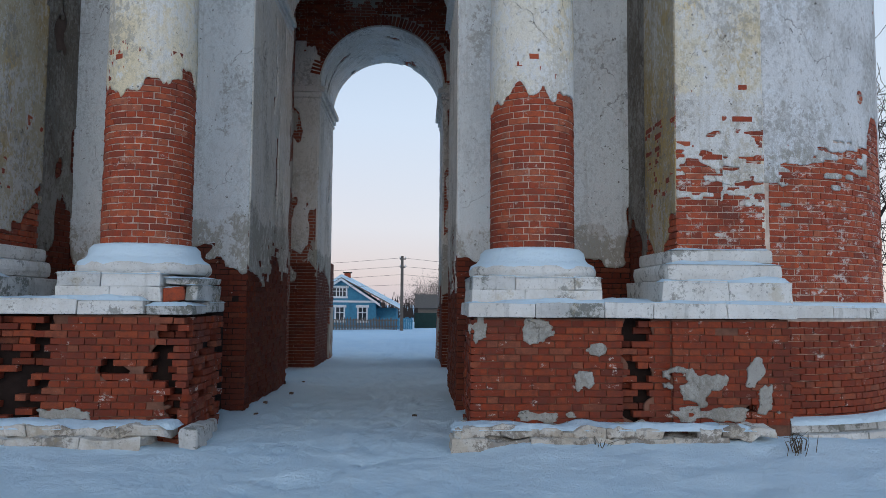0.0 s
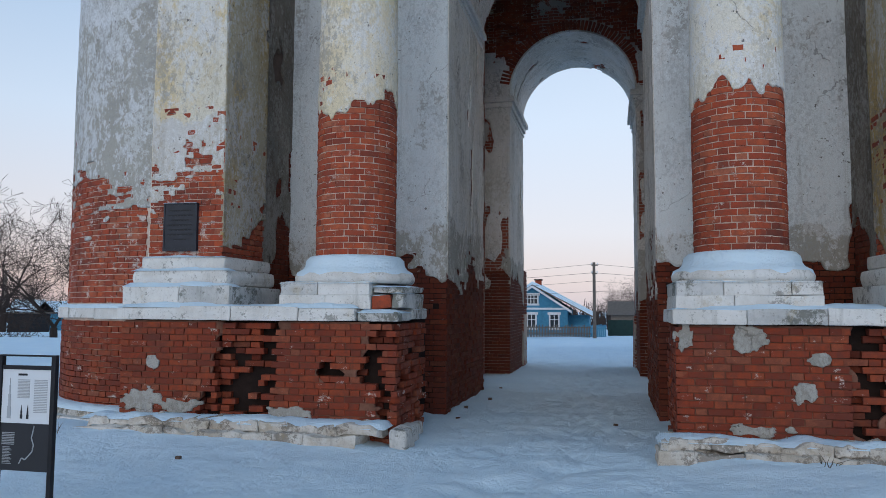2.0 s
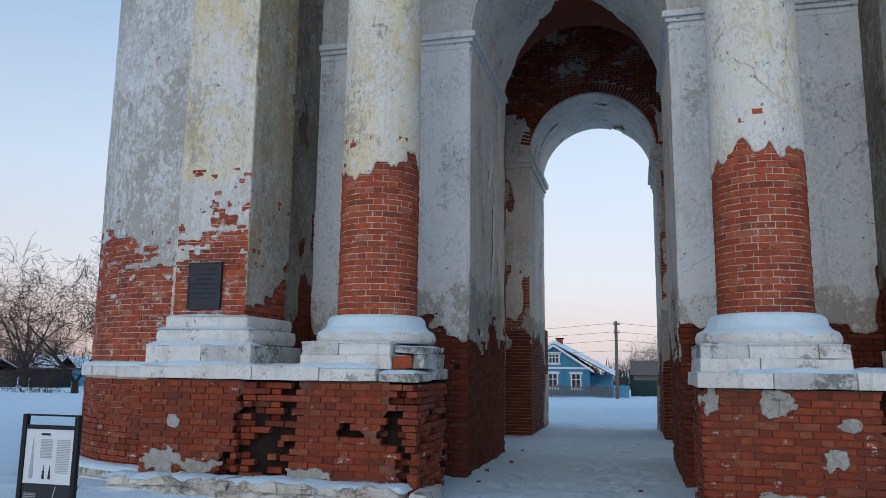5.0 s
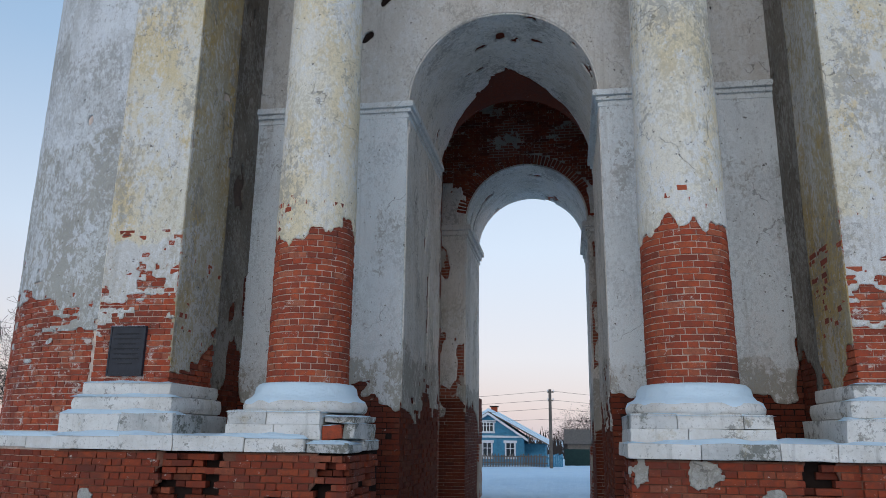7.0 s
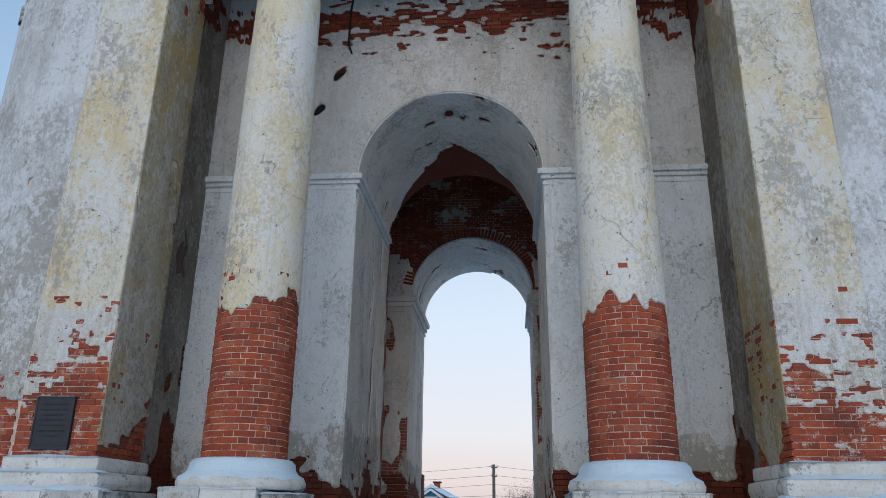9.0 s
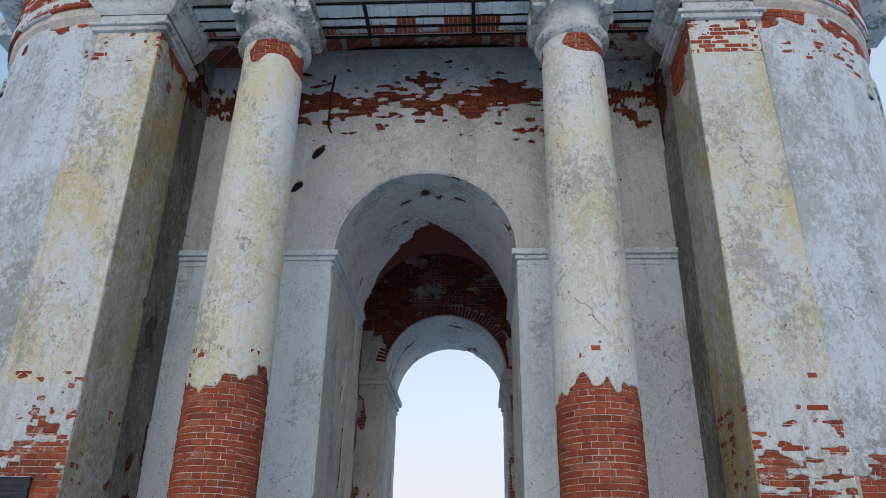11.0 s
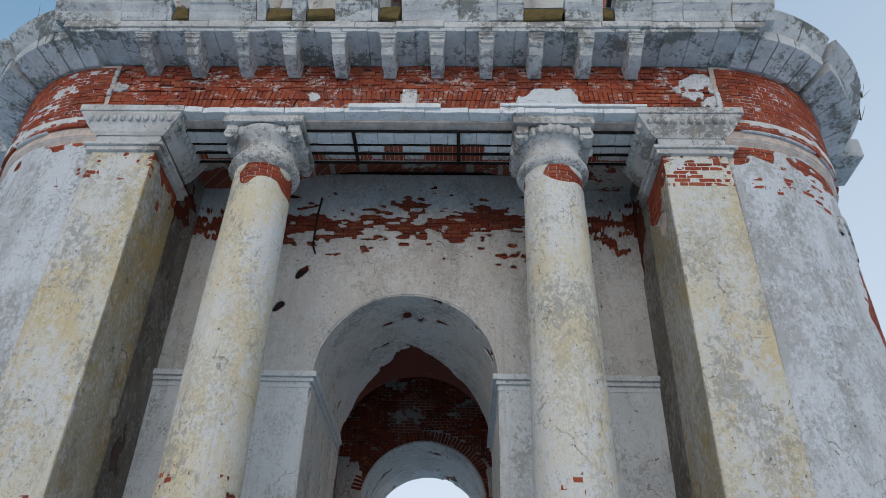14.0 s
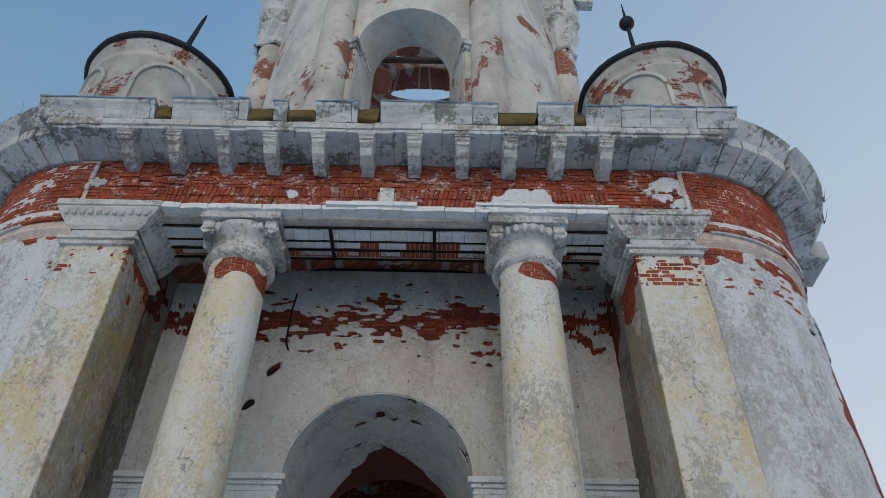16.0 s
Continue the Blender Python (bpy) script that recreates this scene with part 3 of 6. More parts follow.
for name, s in (("wall_left", -1), ("wall_right", 1)):
    side = empty(name, s * 5.6, AXIS_Y, 0)
    tagged(side, "side wall of the passage hall with an arched opening", "wall", kind="structure")
    v, f = arch_shell(2.1, 2.2, 5.6, 12.2, HALF)
    v = [(s * y, AXIS_Y - 0.2 + x * 0.92, z) for x, y, z in v]
    piece("masonry", v, f, PATCHY_DARK, side)
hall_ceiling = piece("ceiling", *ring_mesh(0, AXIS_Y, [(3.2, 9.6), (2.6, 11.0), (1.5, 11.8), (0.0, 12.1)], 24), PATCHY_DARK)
tagged(hall_ceiling, "sooty brick vault over the passage hall", "ceiling", kind="structure")


def m_wall(p):
    x, y, z = np.abs(p[..., 0]), p[..., 1], p[..., 2]
    low = 2.1 - z + 0.45 * fbm(p, (1.6, 1, 1.8), 31, 5) + 0.25 * vn(p, (6, 6, 12), 35)
    cell = np.stack([np.floor(x / 0.135 + np.floor(z / COURSE) * 0.5), 0 * x, np.floor(z / COURSE)], -1)
    band = 0.40 - np.abs(z - 10.2) * 0.9 + 0.30 * fbm(p, (0.7, 1, 1.6), 32, 3) + 0.20 * chance(cell, 36) + 0.42 * vn(p, (4, 4, 12), 37) + 0.20 * vn(p, (10, 10, 24), 39) - 0.08
    strip = (x - 4.05) * 1.6 + 0.35 * fbm(p, (1, 1, 0.6), 33, 4) - np.clip(z - 2.6, 0, 9) * 0.5 - 0.25
    pocks = fbm(p, 3.4, 34, 2) - 1.25
    for hx, hz in ((-1.98, 9.07), (-2.32, 8.35), (3.15, 8.9), (-2.95, 6.2)):
        # sockets of lost beams
        pocks = np.maximum(pocks, 0.09 + 0.03 * vn(p, 9.0, 38) - np.hypot(p[..., 0] - hx - 0.4 * (z - hz), (z - hz) * 0.75))
    return np.maximum(np.maximum(low, band), np.maximum(strip, pocks))


for s in (-1, 1):
    p = grid(np.linspace(HALF, 4.22, 76), np.linspace(0, SPRING, 190), lambda u, w: (s * u, 0 * u + WALL_Y, w))
    plaster("plaster", p, s, m_wall, PLASTER, wall_front)
arc_n, out_n = np.linspace(0, math.pi, 270), np.linspace(0, 1, 135)


def over_arch(a, t):
    ax, az = -HALF * np.cos(a), SPRING + HALF * np.sin(a)
    k = np.minimum(4.22 / np.maximum(np.abs(np.cos(a)), 1e-6), 4.35 / np.maximum(np.sin(a), 1e-6))
    ox, oz = -k * np.cos(a), SPRING + k * np.sin(a)
    return ax + (ox - ax) * t, 0 * a + WALL_Y, az + (oz - az) * t


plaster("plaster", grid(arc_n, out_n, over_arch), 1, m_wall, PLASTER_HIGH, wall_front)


def m_passage(p):
    x, y, z = p[..., 0], p[..., 1], p[..., 2]
    low = 2.2 - z + 0.5 * fbm(p, (1, 1.5, 1.5), 41, 5) + 0.25 * vn(p, (6, 6, 12), 44)
    inner = (y - 14.62 + np.clip(1.35 - np.abs(x) * 1.0, 0, 2) * (z > 7)) * 1.5 + 0.16 * fbm(p, 1.6, 42, 4)
    pocks = fbm(p, (3.2, 3.2, 0.9), 43, 4) - 0.88
    return np.maximum(np.maximum(low, inner), pocks)


def passage(u, w):
    """u: along the jamb, the arch and the other jamb; w: depth."""
    arc = HALF * math.pi
    a = np.clip((u - SPRING) / arc, 0, 1) * math.pi
    x = -HALF * np.cos(a)
    z = np.where(u < SPRING, u, np.where(u > SPRING + arc, 2 * SPRING + arc - u, SPRING + HALF * np.sin(a)))
    return x, w, z


us = np.linspace(0, 2 * SPRING + HALF * math.pi, 420)
plaster("plaster", grid(us, np.linspace(WALL_Y, ROOM_Y, 70), passage), -1, m_passage, SOFFIT, wall_front)


def m_exit(p):
    y, z = p[..., 1], p[..., 2]
    return np.maximum(1.9 - z + 0.6 * fbm(p, 1.1, 45, 4), fbm(p, (2.2, 2.2, 0.8), 46, 3) - 0.85)


plaster("plaster", grid(us[::2], np.linspace(BACK_Y, OUT_Y, 60), passage), -1, m_exit, SOFFIT, wall_back)
for s in (-1, 1):
    p = grid(np.linspace(HALF, 2.6, 24), np.linspace(0, 8.2, 150), lambda u, w: (s * u, 0 * u + BACK_Y, w))
    plaster("plaster", p, s, lambda q: np.maximum(1.9 - q[..., 2] + 0.7 * fbm(q, 1.0, 47, 4), fbm(q, (1.8, 1, 0.7), 48, 4) - 0.22), SOFFIT, wall_back)

# mouldings at the springing of both arches
for s in (-1, 1):
    bm = bmesh.new()
    for z0, z1, o in ((6.80, 6.86, 0.03), (6.90, 6.97, 0.06), (6.97, 7.07, 0.11)):
        box(bm, s * (HALF - o), s * 4.2, WALL_Y - o, WALL_Y + 0.1, z0, z1, 0.012)
        box(bm, s * (HALF - o), s * (HALF + 0.1), WALL_Y + 0.1, ROOM_Y - 0.3, z0, z1, 0.012)
    tagged(part("impost_moulding", bm, PLASTER, wall_front), "thin plaster moulding at the springing of the arch")
    bm = bmesh.new()
    for z0, z1, o in ((6.62, 6.70, 0.04), (6.74, 6.86, 0.08), (6.86, 7.00, 0.15)):
        box(bm, s * (HALF - o), s * (HALF + 0.1), BACK_Y + 0.02, OUT_Y + 0.12, z0, z1, 0.015)
        box(bm, s * (HALF - o), s * 2.6, BACK_Y - o, BACK_Y + 0.02, z0, z1, 0.015)
    part("impost_moulding", bm, SOFFIT, wall_back)
    bm = box(bmesh.new(), s * 1.50, s * 2.3, OUT_Y - 0.35, OUT_Y + 0.5, 0, 1.45, 0.04, 0.05)
    part("buttress", bm, PATCHY_DARK, wall_back)

# side walls and ceiling of the portico recess, and the solid corners behind the pilasters
for s in (-1, 1):
    rec = empty("wall_recess", s * 4.3, 10.8, 0)
    tagged(rec, "side wall of the portico recess, stained and shade-darkened plaster over brick", "wall", kind="structure")
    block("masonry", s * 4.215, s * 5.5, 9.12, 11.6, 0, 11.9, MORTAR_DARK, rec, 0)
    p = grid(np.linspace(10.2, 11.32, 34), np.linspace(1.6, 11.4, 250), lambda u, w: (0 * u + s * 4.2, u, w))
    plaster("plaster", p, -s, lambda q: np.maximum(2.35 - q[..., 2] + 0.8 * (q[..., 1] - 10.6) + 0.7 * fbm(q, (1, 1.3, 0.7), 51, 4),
            np.maximum(0.35 - np.abs(q[..., 2] - 9.9) + 0.6 * fbm(q, 1.3, 52, 4), fbm(q, (2, 2, 1), 53, 3) - 0.85)), STAINED_SHADE, rec)
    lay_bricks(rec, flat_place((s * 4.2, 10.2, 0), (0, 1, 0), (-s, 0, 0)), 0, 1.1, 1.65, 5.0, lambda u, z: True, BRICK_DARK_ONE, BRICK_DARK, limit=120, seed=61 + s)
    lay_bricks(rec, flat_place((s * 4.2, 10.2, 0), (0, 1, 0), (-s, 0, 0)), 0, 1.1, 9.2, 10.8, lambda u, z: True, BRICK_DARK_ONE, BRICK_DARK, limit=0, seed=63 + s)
v, f = [], []
arcx = np.linspace(-4.25, 4.25, 25)
for x in arcx:
    zz = 11.02 + 0.55 * max(0.0, 1 - (x / 2.6) ** 2) ** 0.5 * (abs(x) < 2.6)
    v += [(x, 10.05, zz), (x, 11.4, zz), (x, 11.4, 11.9), (x, 10.05, 11.9)]
for i in range(len(arcx) - 1):
    a = 4 * i
    f += [(a, a + 4, a + 5, a + 1), (a + 1, a + 5, a + 6, a + 2), (a + 3, a + 2, a + 6, a + 7)]
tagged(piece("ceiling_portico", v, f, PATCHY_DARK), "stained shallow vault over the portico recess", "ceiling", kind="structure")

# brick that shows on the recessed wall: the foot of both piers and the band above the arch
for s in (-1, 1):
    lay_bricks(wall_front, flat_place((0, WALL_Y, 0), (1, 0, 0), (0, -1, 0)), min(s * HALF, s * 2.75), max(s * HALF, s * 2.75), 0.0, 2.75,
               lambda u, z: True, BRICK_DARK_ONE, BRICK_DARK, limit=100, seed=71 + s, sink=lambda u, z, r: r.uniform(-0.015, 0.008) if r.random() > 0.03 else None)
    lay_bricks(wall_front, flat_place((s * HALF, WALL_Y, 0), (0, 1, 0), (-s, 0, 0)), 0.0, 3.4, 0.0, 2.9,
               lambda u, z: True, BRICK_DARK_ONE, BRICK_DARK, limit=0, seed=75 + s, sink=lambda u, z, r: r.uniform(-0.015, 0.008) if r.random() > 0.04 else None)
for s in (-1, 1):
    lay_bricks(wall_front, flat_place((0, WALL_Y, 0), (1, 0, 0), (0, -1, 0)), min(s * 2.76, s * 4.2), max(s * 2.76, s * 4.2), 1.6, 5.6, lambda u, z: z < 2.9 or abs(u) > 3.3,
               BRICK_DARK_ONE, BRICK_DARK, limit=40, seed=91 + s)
# band near the ceiling: bricks coloured darker, with its shade in the tone
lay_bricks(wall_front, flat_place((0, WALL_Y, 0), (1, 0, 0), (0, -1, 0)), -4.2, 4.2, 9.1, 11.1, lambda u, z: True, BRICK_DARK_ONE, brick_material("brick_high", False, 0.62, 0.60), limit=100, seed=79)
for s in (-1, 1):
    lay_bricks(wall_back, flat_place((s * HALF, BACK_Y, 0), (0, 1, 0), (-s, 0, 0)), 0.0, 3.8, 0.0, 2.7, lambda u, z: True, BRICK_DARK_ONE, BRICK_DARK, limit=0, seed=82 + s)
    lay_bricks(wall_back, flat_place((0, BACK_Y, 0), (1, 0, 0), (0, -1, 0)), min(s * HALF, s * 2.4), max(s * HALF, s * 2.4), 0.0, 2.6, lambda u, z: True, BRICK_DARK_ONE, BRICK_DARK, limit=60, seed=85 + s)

rng = np.random.default_rng(88)
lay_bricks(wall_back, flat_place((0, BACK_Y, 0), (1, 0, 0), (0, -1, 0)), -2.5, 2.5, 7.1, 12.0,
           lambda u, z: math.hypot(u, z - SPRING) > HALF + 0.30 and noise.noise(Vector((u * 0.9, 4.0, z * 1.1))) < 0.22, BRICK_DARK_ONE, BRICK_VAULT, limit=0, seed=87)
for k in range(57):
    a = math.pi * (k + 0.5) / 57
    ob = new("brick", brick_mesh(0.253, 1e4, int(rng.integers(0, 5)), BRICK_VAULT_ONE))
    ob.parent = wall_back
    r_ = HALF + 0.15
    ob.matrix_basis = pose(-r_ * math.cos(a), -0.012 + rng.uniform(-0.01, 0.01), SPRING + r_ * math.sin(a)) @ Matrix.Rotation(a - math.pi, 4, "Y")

# ---------------------------------------------------------------- plinths that carry the columns and pilasters


def stones_along(name, x0, x1, y0, y1, z0, z1, material, parent, lo=0.55, hi=0.95, seed=0, rough=0.012, drop=0.0):
    rng = np.random.default_rng(seed)
    x = x0
    while x < x1 - 0.12:
        w = min(rng.uniform(lo, hi), x1 - x)
        if x1 - x - w < 0.2:
            w = x1 - x
        if rng.random() >= drop:
            bm = box(bmesh.new(), x + 0.003, x + w - 0.003, y0 + rng.uniform(-0.015, 0.015), y1, z0, z1 + rng.uniform(-0.015, 0.012), 0.012)
            bmesh.ops.subdivide_edges(bm, edges=[e for e in bm.edges if e.calc_length() > 0.1], cuts=3 if rough > 0.03 else 2, use_grid_fill=True)
            for q in bm.verts:
                q.co += noise.noise_vector(q.co * 5 + Vector((seed, 0, 0))) * rough + noise.noise_vector(q.co * 14) * rough * 0.6
            part(name, bm, STONE_GREY if material is STONE and rng.random() < 0.16 else material, parent)
        x += w


def plinth_wear(s, x, z):
    """How far the outer bricks have crumbled at a place: about 1 where most are lost."""
    x = abs(x)
    if s < 0:
        w = max(1.15 - abs(x - 3.62 - 0.32 * (0.75 - z)) * 2.0, 1.1 - abs(x - 1.72) * 2.4 - abs(z - 0.95) * 0.7, 0.6 - abs(x - 2.45) * 2.5 - abs(z - 0.8) * 1.5)
    else:
        w = max(0.42 - abs(x - 3.55) * 1.2, 0.35 - abs(x - 4.9) - abs(z - 0.4))
    return w + 0.45 * noise.noise(Vector((x * 2.1, 3.0 * s, z * 2.9))) + 0.2 * noise.noise(Vector((x * 5.1, 8.0 * s, z * 6.0)))


def plinth_sink(s):
    def sink(u, z, r):
        w = plinth_wear(s, u, z)
        if r.random() < min(0.60, max(0.01, (w - 0.15) * 1.8)):
            return None
        return r.uniform(-0.008, 0.008) + max(w, 0) * r.uniform(0, 0.04)
    return sink


for s in (-1, 1):
    pl = empty("plinth", s * 3.5, 8.7, 0)
    tagged(pl, "weathered red brick plinth with white stone ledge under snow" if s > 0 else "crumbling red brick plinth with fallen bricks under snow", "plinth", "portico plinths")
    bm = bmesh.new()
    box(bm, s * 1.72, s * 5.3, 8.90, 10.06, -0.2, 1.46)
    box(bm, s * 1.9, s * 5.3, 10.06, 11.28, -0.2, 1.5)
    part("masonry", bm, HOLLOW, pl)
    p = grid(np.linspace(1.64, 5.32, 140) * s, np.linspace(0.0, 1.44, 60), lambda u, w: (u, 0 * u + np.where((np.abs(u) > 3.35) & (np.abs(u) < 3.96), 8.782, 8.722), w))
    worn = np.array([[plinth_wear(s, x_, z_) for x_, z_ in zip(px_, pz_)] for px_, pz_ in zip(p[..., 0], p[..., 2])])
    plaster("mortar_bed", p, s, worn - 0.26, MORTAR_RED, pl, 0.004, "", 0.4)
    xs = sorted((s * 1.6, s * 3.36))
    front = flat_place((0, 8.7, 0), (1, 0, 0), (0, -1, 0))
    lay_bricks(pl, front, *xs, -0.02, 1.45, lambda u, z: True, BRICK_OLD, BRICKS_OLD, limit=130, seed=101 + s, sink=plinth_sink(s))
    xs = sorted((s * 3.95, s * 5.36))
    lay_bricks(pl, front, *xs, 0.22, 1.45, lambda u, z: True, BRICK_OLD, BRICKS_OLD, limit=110, seed=103 + s, sink=plinth_sink(s))
    xs = sorted((s * 3.37, s * 3.94))
    lay_bricks(pl, flat_place((0, 8.76, 0), (1, 0, 0), (0, -1, 0)), *xs, 0.22, 1.45, lambda u, z: True, BRICK_OLD, BRICKS_OLD, limit=60, seed=105 + s, sink=plinth_sink(s))
    lay_bricks(pl, flat_place((s * 1.6, 8.7, 0), (0, 1, 0), (-s, 0, 0)), 0.0, 1.45, -0.1, 1.45, lambda u, z: True, BRICK_OLD, BRICKS_OLD, limit=0, seed=107 + s,
               sink=lambda u, z, r: None if r.random() < (0.22 if s < 0 else 0.08) else r.uniform(-0.01, 0.04))
    # the inner bricks that show where the outer ones have fallen, darkened with the holes' shade
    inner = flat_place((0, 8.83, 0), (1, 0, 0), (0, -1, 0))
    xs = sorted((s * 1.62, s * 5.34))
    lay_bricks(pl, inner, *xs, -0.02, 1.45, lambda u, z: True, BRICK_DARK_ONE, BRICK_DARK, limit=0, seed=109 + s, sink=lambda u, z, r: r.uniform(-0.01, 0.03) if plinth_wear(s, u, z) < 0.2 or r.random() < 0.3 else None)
    # patches of old render left on the bricks
    rng = np.random.default_rng(31 + s)
    spots = [(1.72, 1.25, 0.10, 0.17), (2.35, 1.27, 0.15, 0.13), (3.05, 1.08, 0.16, 0.07), (2.9, 0.72, 0.11, 0.08), (4.25, 0.62, 0.28, 0.2), (4.9, 0.85, 0.12, 0.17), (5.02, 0.55, 0.14, 0.18), (4.4, 0.35, 0.4, 0.09), (2.4, 0.33, 0.35, 0.08)] if s > 0 else \
        [(4.55, 0.36, 0.34, 0.10), (5.05, 0.40, 0.3, 0.13), (2.9, 0.32, 0.3, 0.08), (4.9, 0.9, 0.1, 0.06)]
    for cx, cz, rx, rz in spots:
        p = grid(np.linspace(-1.5, 1.5, 26) * rx + s * cx, np.linspace(-1.5, 1.5, 26) * rz + cz, lambda u, w: (u, 0 * u + 8.692, w))
        d = np.sqrt(((p[..., 0] - s * cx) / rx) ** 2 + ((p[..., 2] - cz) / rz) ** 2) - 1
        plaster("render_patch", p, 1, d + 0.75 * fbm(p, 7.0, int(cx * 10), 4) + 0.1, RENDER, pl, 0.005, "grey patch of old render")
    # ledge stones
    a, b = (1.57, 5.40) if s > 0 else (2.12, 5.40)
    lo, hi = (a, b) if s > 0 else (-b, -a)
    stones_along("ledge_stone", lo, hi, 8.63, 9.25, 1.45, 1.615, STONE, pl, seed=5 + s)
    bm = box(bmesh.new(), s * 1.95, s * 5.4, 9.25, 11.25, 1.46, 1.60)
    part("ledge_floor", bm, STONE_GREY, pl)
    if s < 0:
        for k, (x0, x1, y0, y1, z0, z1) in enumerate(((-2.10, -1.60, 8.68, 9.35, 1.45, 1.56), (-2.05, -1.58, 9.37, 10.1, 1.47, 1.60))):
            part("ledge_stone", box(bmesh.new(), x0, x1, y0, y1, z0, z1, 0.03, 0.02, k), STONE_GREY, pl, "grey cracked ledge stone")
            snow_cap("snow_cap", x0, x1, y0, y1, z1 - 0.012, 0.045, pl, seed=k)
    else:
        for y0, y1 in ((9.27, 9.9), (9.92, 10.12)):
            part("ledge_stone", box(bmesh.new(), 1.57, 1.95, y0, y1, 1.45, 1.61, 0.02, 0.01), STONE, pl)
    snow_cap("snow_cap", s * a, s * 5.40, 8.65, 9.6, 1.605, 0.065, pl, seed=3 + s)
    # footing of rough white stones, in two courses
    fl, fr = (1.36, 4.45) if s > 0 else (-5.65, -1.95)
    stones_along("footing_stone", fl, fr, 8.20 if s < 0 else 8.28, 8.75, -0.1, 0.14, STONE_FOOT, pl, 0.3, 0.75, 11 + s, 0.05, 0.12 if s > 0 else 0.0)
    stones_along("footing_stone", fl + 0.12, fr + (0.25 if s < 0 else 0.5), 8.33, 8.78, 0.13, 0.245, STONE_FOOT, pl, 0.22, 0.5, 13 + s, 0.06, 0.12)
    snow_cap("snow_cap", fl + 0.02, fr + 0.3, 8.36, 8.75, 0.215, 0.075, pl, 0.06, 17 + s)
    for k in range(3):
        x, y = s * (1.50 + 0.07 * k), 8.35 + 0.5 * k
        part("footing_stone", box(bmesh.new(), x - 0.10, x + 0.12, y, y + 0.40, -0.1, 0.22 - 0.04 * k, 0.05, 0.05, k), STONE_GREY, pl)

# ---------------------------------------------------------------- the two columns


def column(s):
    cx, cy = s * 2.44, 9.57
    col = empty("column", cx, cy, 1.6)
    tagged(col, "tall round column with ochre plaster fallen from its brick foot", "column", "portico columns")
    rad = lambda z: 0.535 - 0.060 * np.clip((z - 3.6) / 6.0, 0, 1) ** 1.3
    # base
    x0, x1 = (1.62, 3.16) if s > 0 else (-3.18, -1.98)
    for z0, z1, o in ((1.60, 1.765, 0.0), (1.77, 1.925, 0.008)):
        stones_along("base_slab", x0 + o, x1 - o, 8.79 + o, 10.25, z0, z1, STONE, col, 0.5, 0.8, int(z0 * 30), 0.010)
    if s < 0:
        for k, (xa, xb, za, zb, m) in enumerate(((-1.97, -1.74, 1.60, 1.77, BRICKS), (-1.73, -1.58, 1.60, 1.80, STONE_GREY), (-1.97, -1.60, 1.80, 1.88, STONE_GREY))):
            part("base_fragment", box(bmesh.new(), xa, xb, 8.85 + 0.03 * k, 9.9, za, zb, 0.02, 0.03, k), m, col, "broken corner patched with brick")
            snow_cap("snow_cap", xa, xb, 8.86, 9.9, zb - 0.01, 0.03, col, 0.05, k)
    prof = [(0.60, 1.92), (0.77, 1.925), (0.80, 1.96), (0.805, 2.01), (0.78, 2.06), (0.72, 2.085), (0.66, 2.10), (0.63, 2.15), (0.64, 2.20), (0.62, 2.25), (0.585, 2.275), (0.50, 2.28)]
    v, f = ring_mesh(cx, cy, prof, 48, wobble=0.012)
    piece("base", v, f, STONE, col, "white stone base with worn mouldings", True)
    v, f = ring_mesh(cx, cy, [(0.80, 2.015), (0.775, 2.075), (0.70, 2.115), (0.665, 2.16), (0.65, 2.235), (0.60, 2.285), (0.50, 2.30)], 48, wobble=0.02)
    piece("snow_cap", v, f, SNOW, col, "soft fresh snow", True)
    snow_cap("snow_cap", x0, x1, 8.80, 10.2, 1.915, 0.035, col, seed=40 + s)
    # shaft
    v, f = ring_mesh(cx, cy, [(float(rad(z)) - 0.010, z) for z in np.linspace(2.2, 10.0, 24)], 48)
    piece("masonry", v, f, MORTAR, col)

    def mask(p):
        z, t = p[..., 2], np.arctan2(p[..., 0] - cx, -(p[..., 1] - cy))
        jag = 0.11 * fbm(p, (2.6, 2.6, 1.6), 90 + s, 4) + 0.09 * vn(p, (9, 9, 6), 92) + 0.05 * vn(p, (18, 18, 9), 93)
        side = 0.36 * np.exp(-((t - 1.25) / 0.3) ** 2) if s < 0 else 0.16 * np.exp(-((t + 0.45) / 0.2) ** 2) + 0.16 * np.exp(-((t - 0.12) / 0.12) ** 2)
        low = 4.18 + side + jag - z
        neck = 0.20 - np.abs(z - 9.62) + 0.25 * vn(p, 3.0, 94 + s) - 0.3 * np.exp(-((t + 0.9) / 0.5) ** 2)
        crack = -np.ones_like(z)
        if s > 0:
            for t0, za, zb in ((0.12, 4.2, 5.3), (0.45, 4.3, 5.1)):
                path = t0 + 0.05 * vn(np.stack([0 * z, 0 * z, z], -1), 3.2, 95) + 0.02 * vn(np.stack([0 * z, 0 * z, z], -1), 11.0, 96)
                crack = np.maximum(crack, np.where((z > za) & (z < zb), 0.011 - np.abs(t - path) * 0.5, -1))
        pocks = 0.4 * (fbm(p, 4.0, 97 + s, 2) - 1.32)
        return np.maximum(np.maximum(low, neck), np.maximum(crack, pocks))

    ts = np.linspace(-math.pi, math.pi, 121)
    p = grid(ts, np.linspace(4.0, 9.95, 200), lambda u, w: (cx + rad(w) * np.sin(u), cy - rad(w) * np.cos(u), w))
    plaster("plaster_shaft", p, 1, mask, OCHRE, col, 0.012, "flaking plaster, ochre wash nearly gone", 0.8)
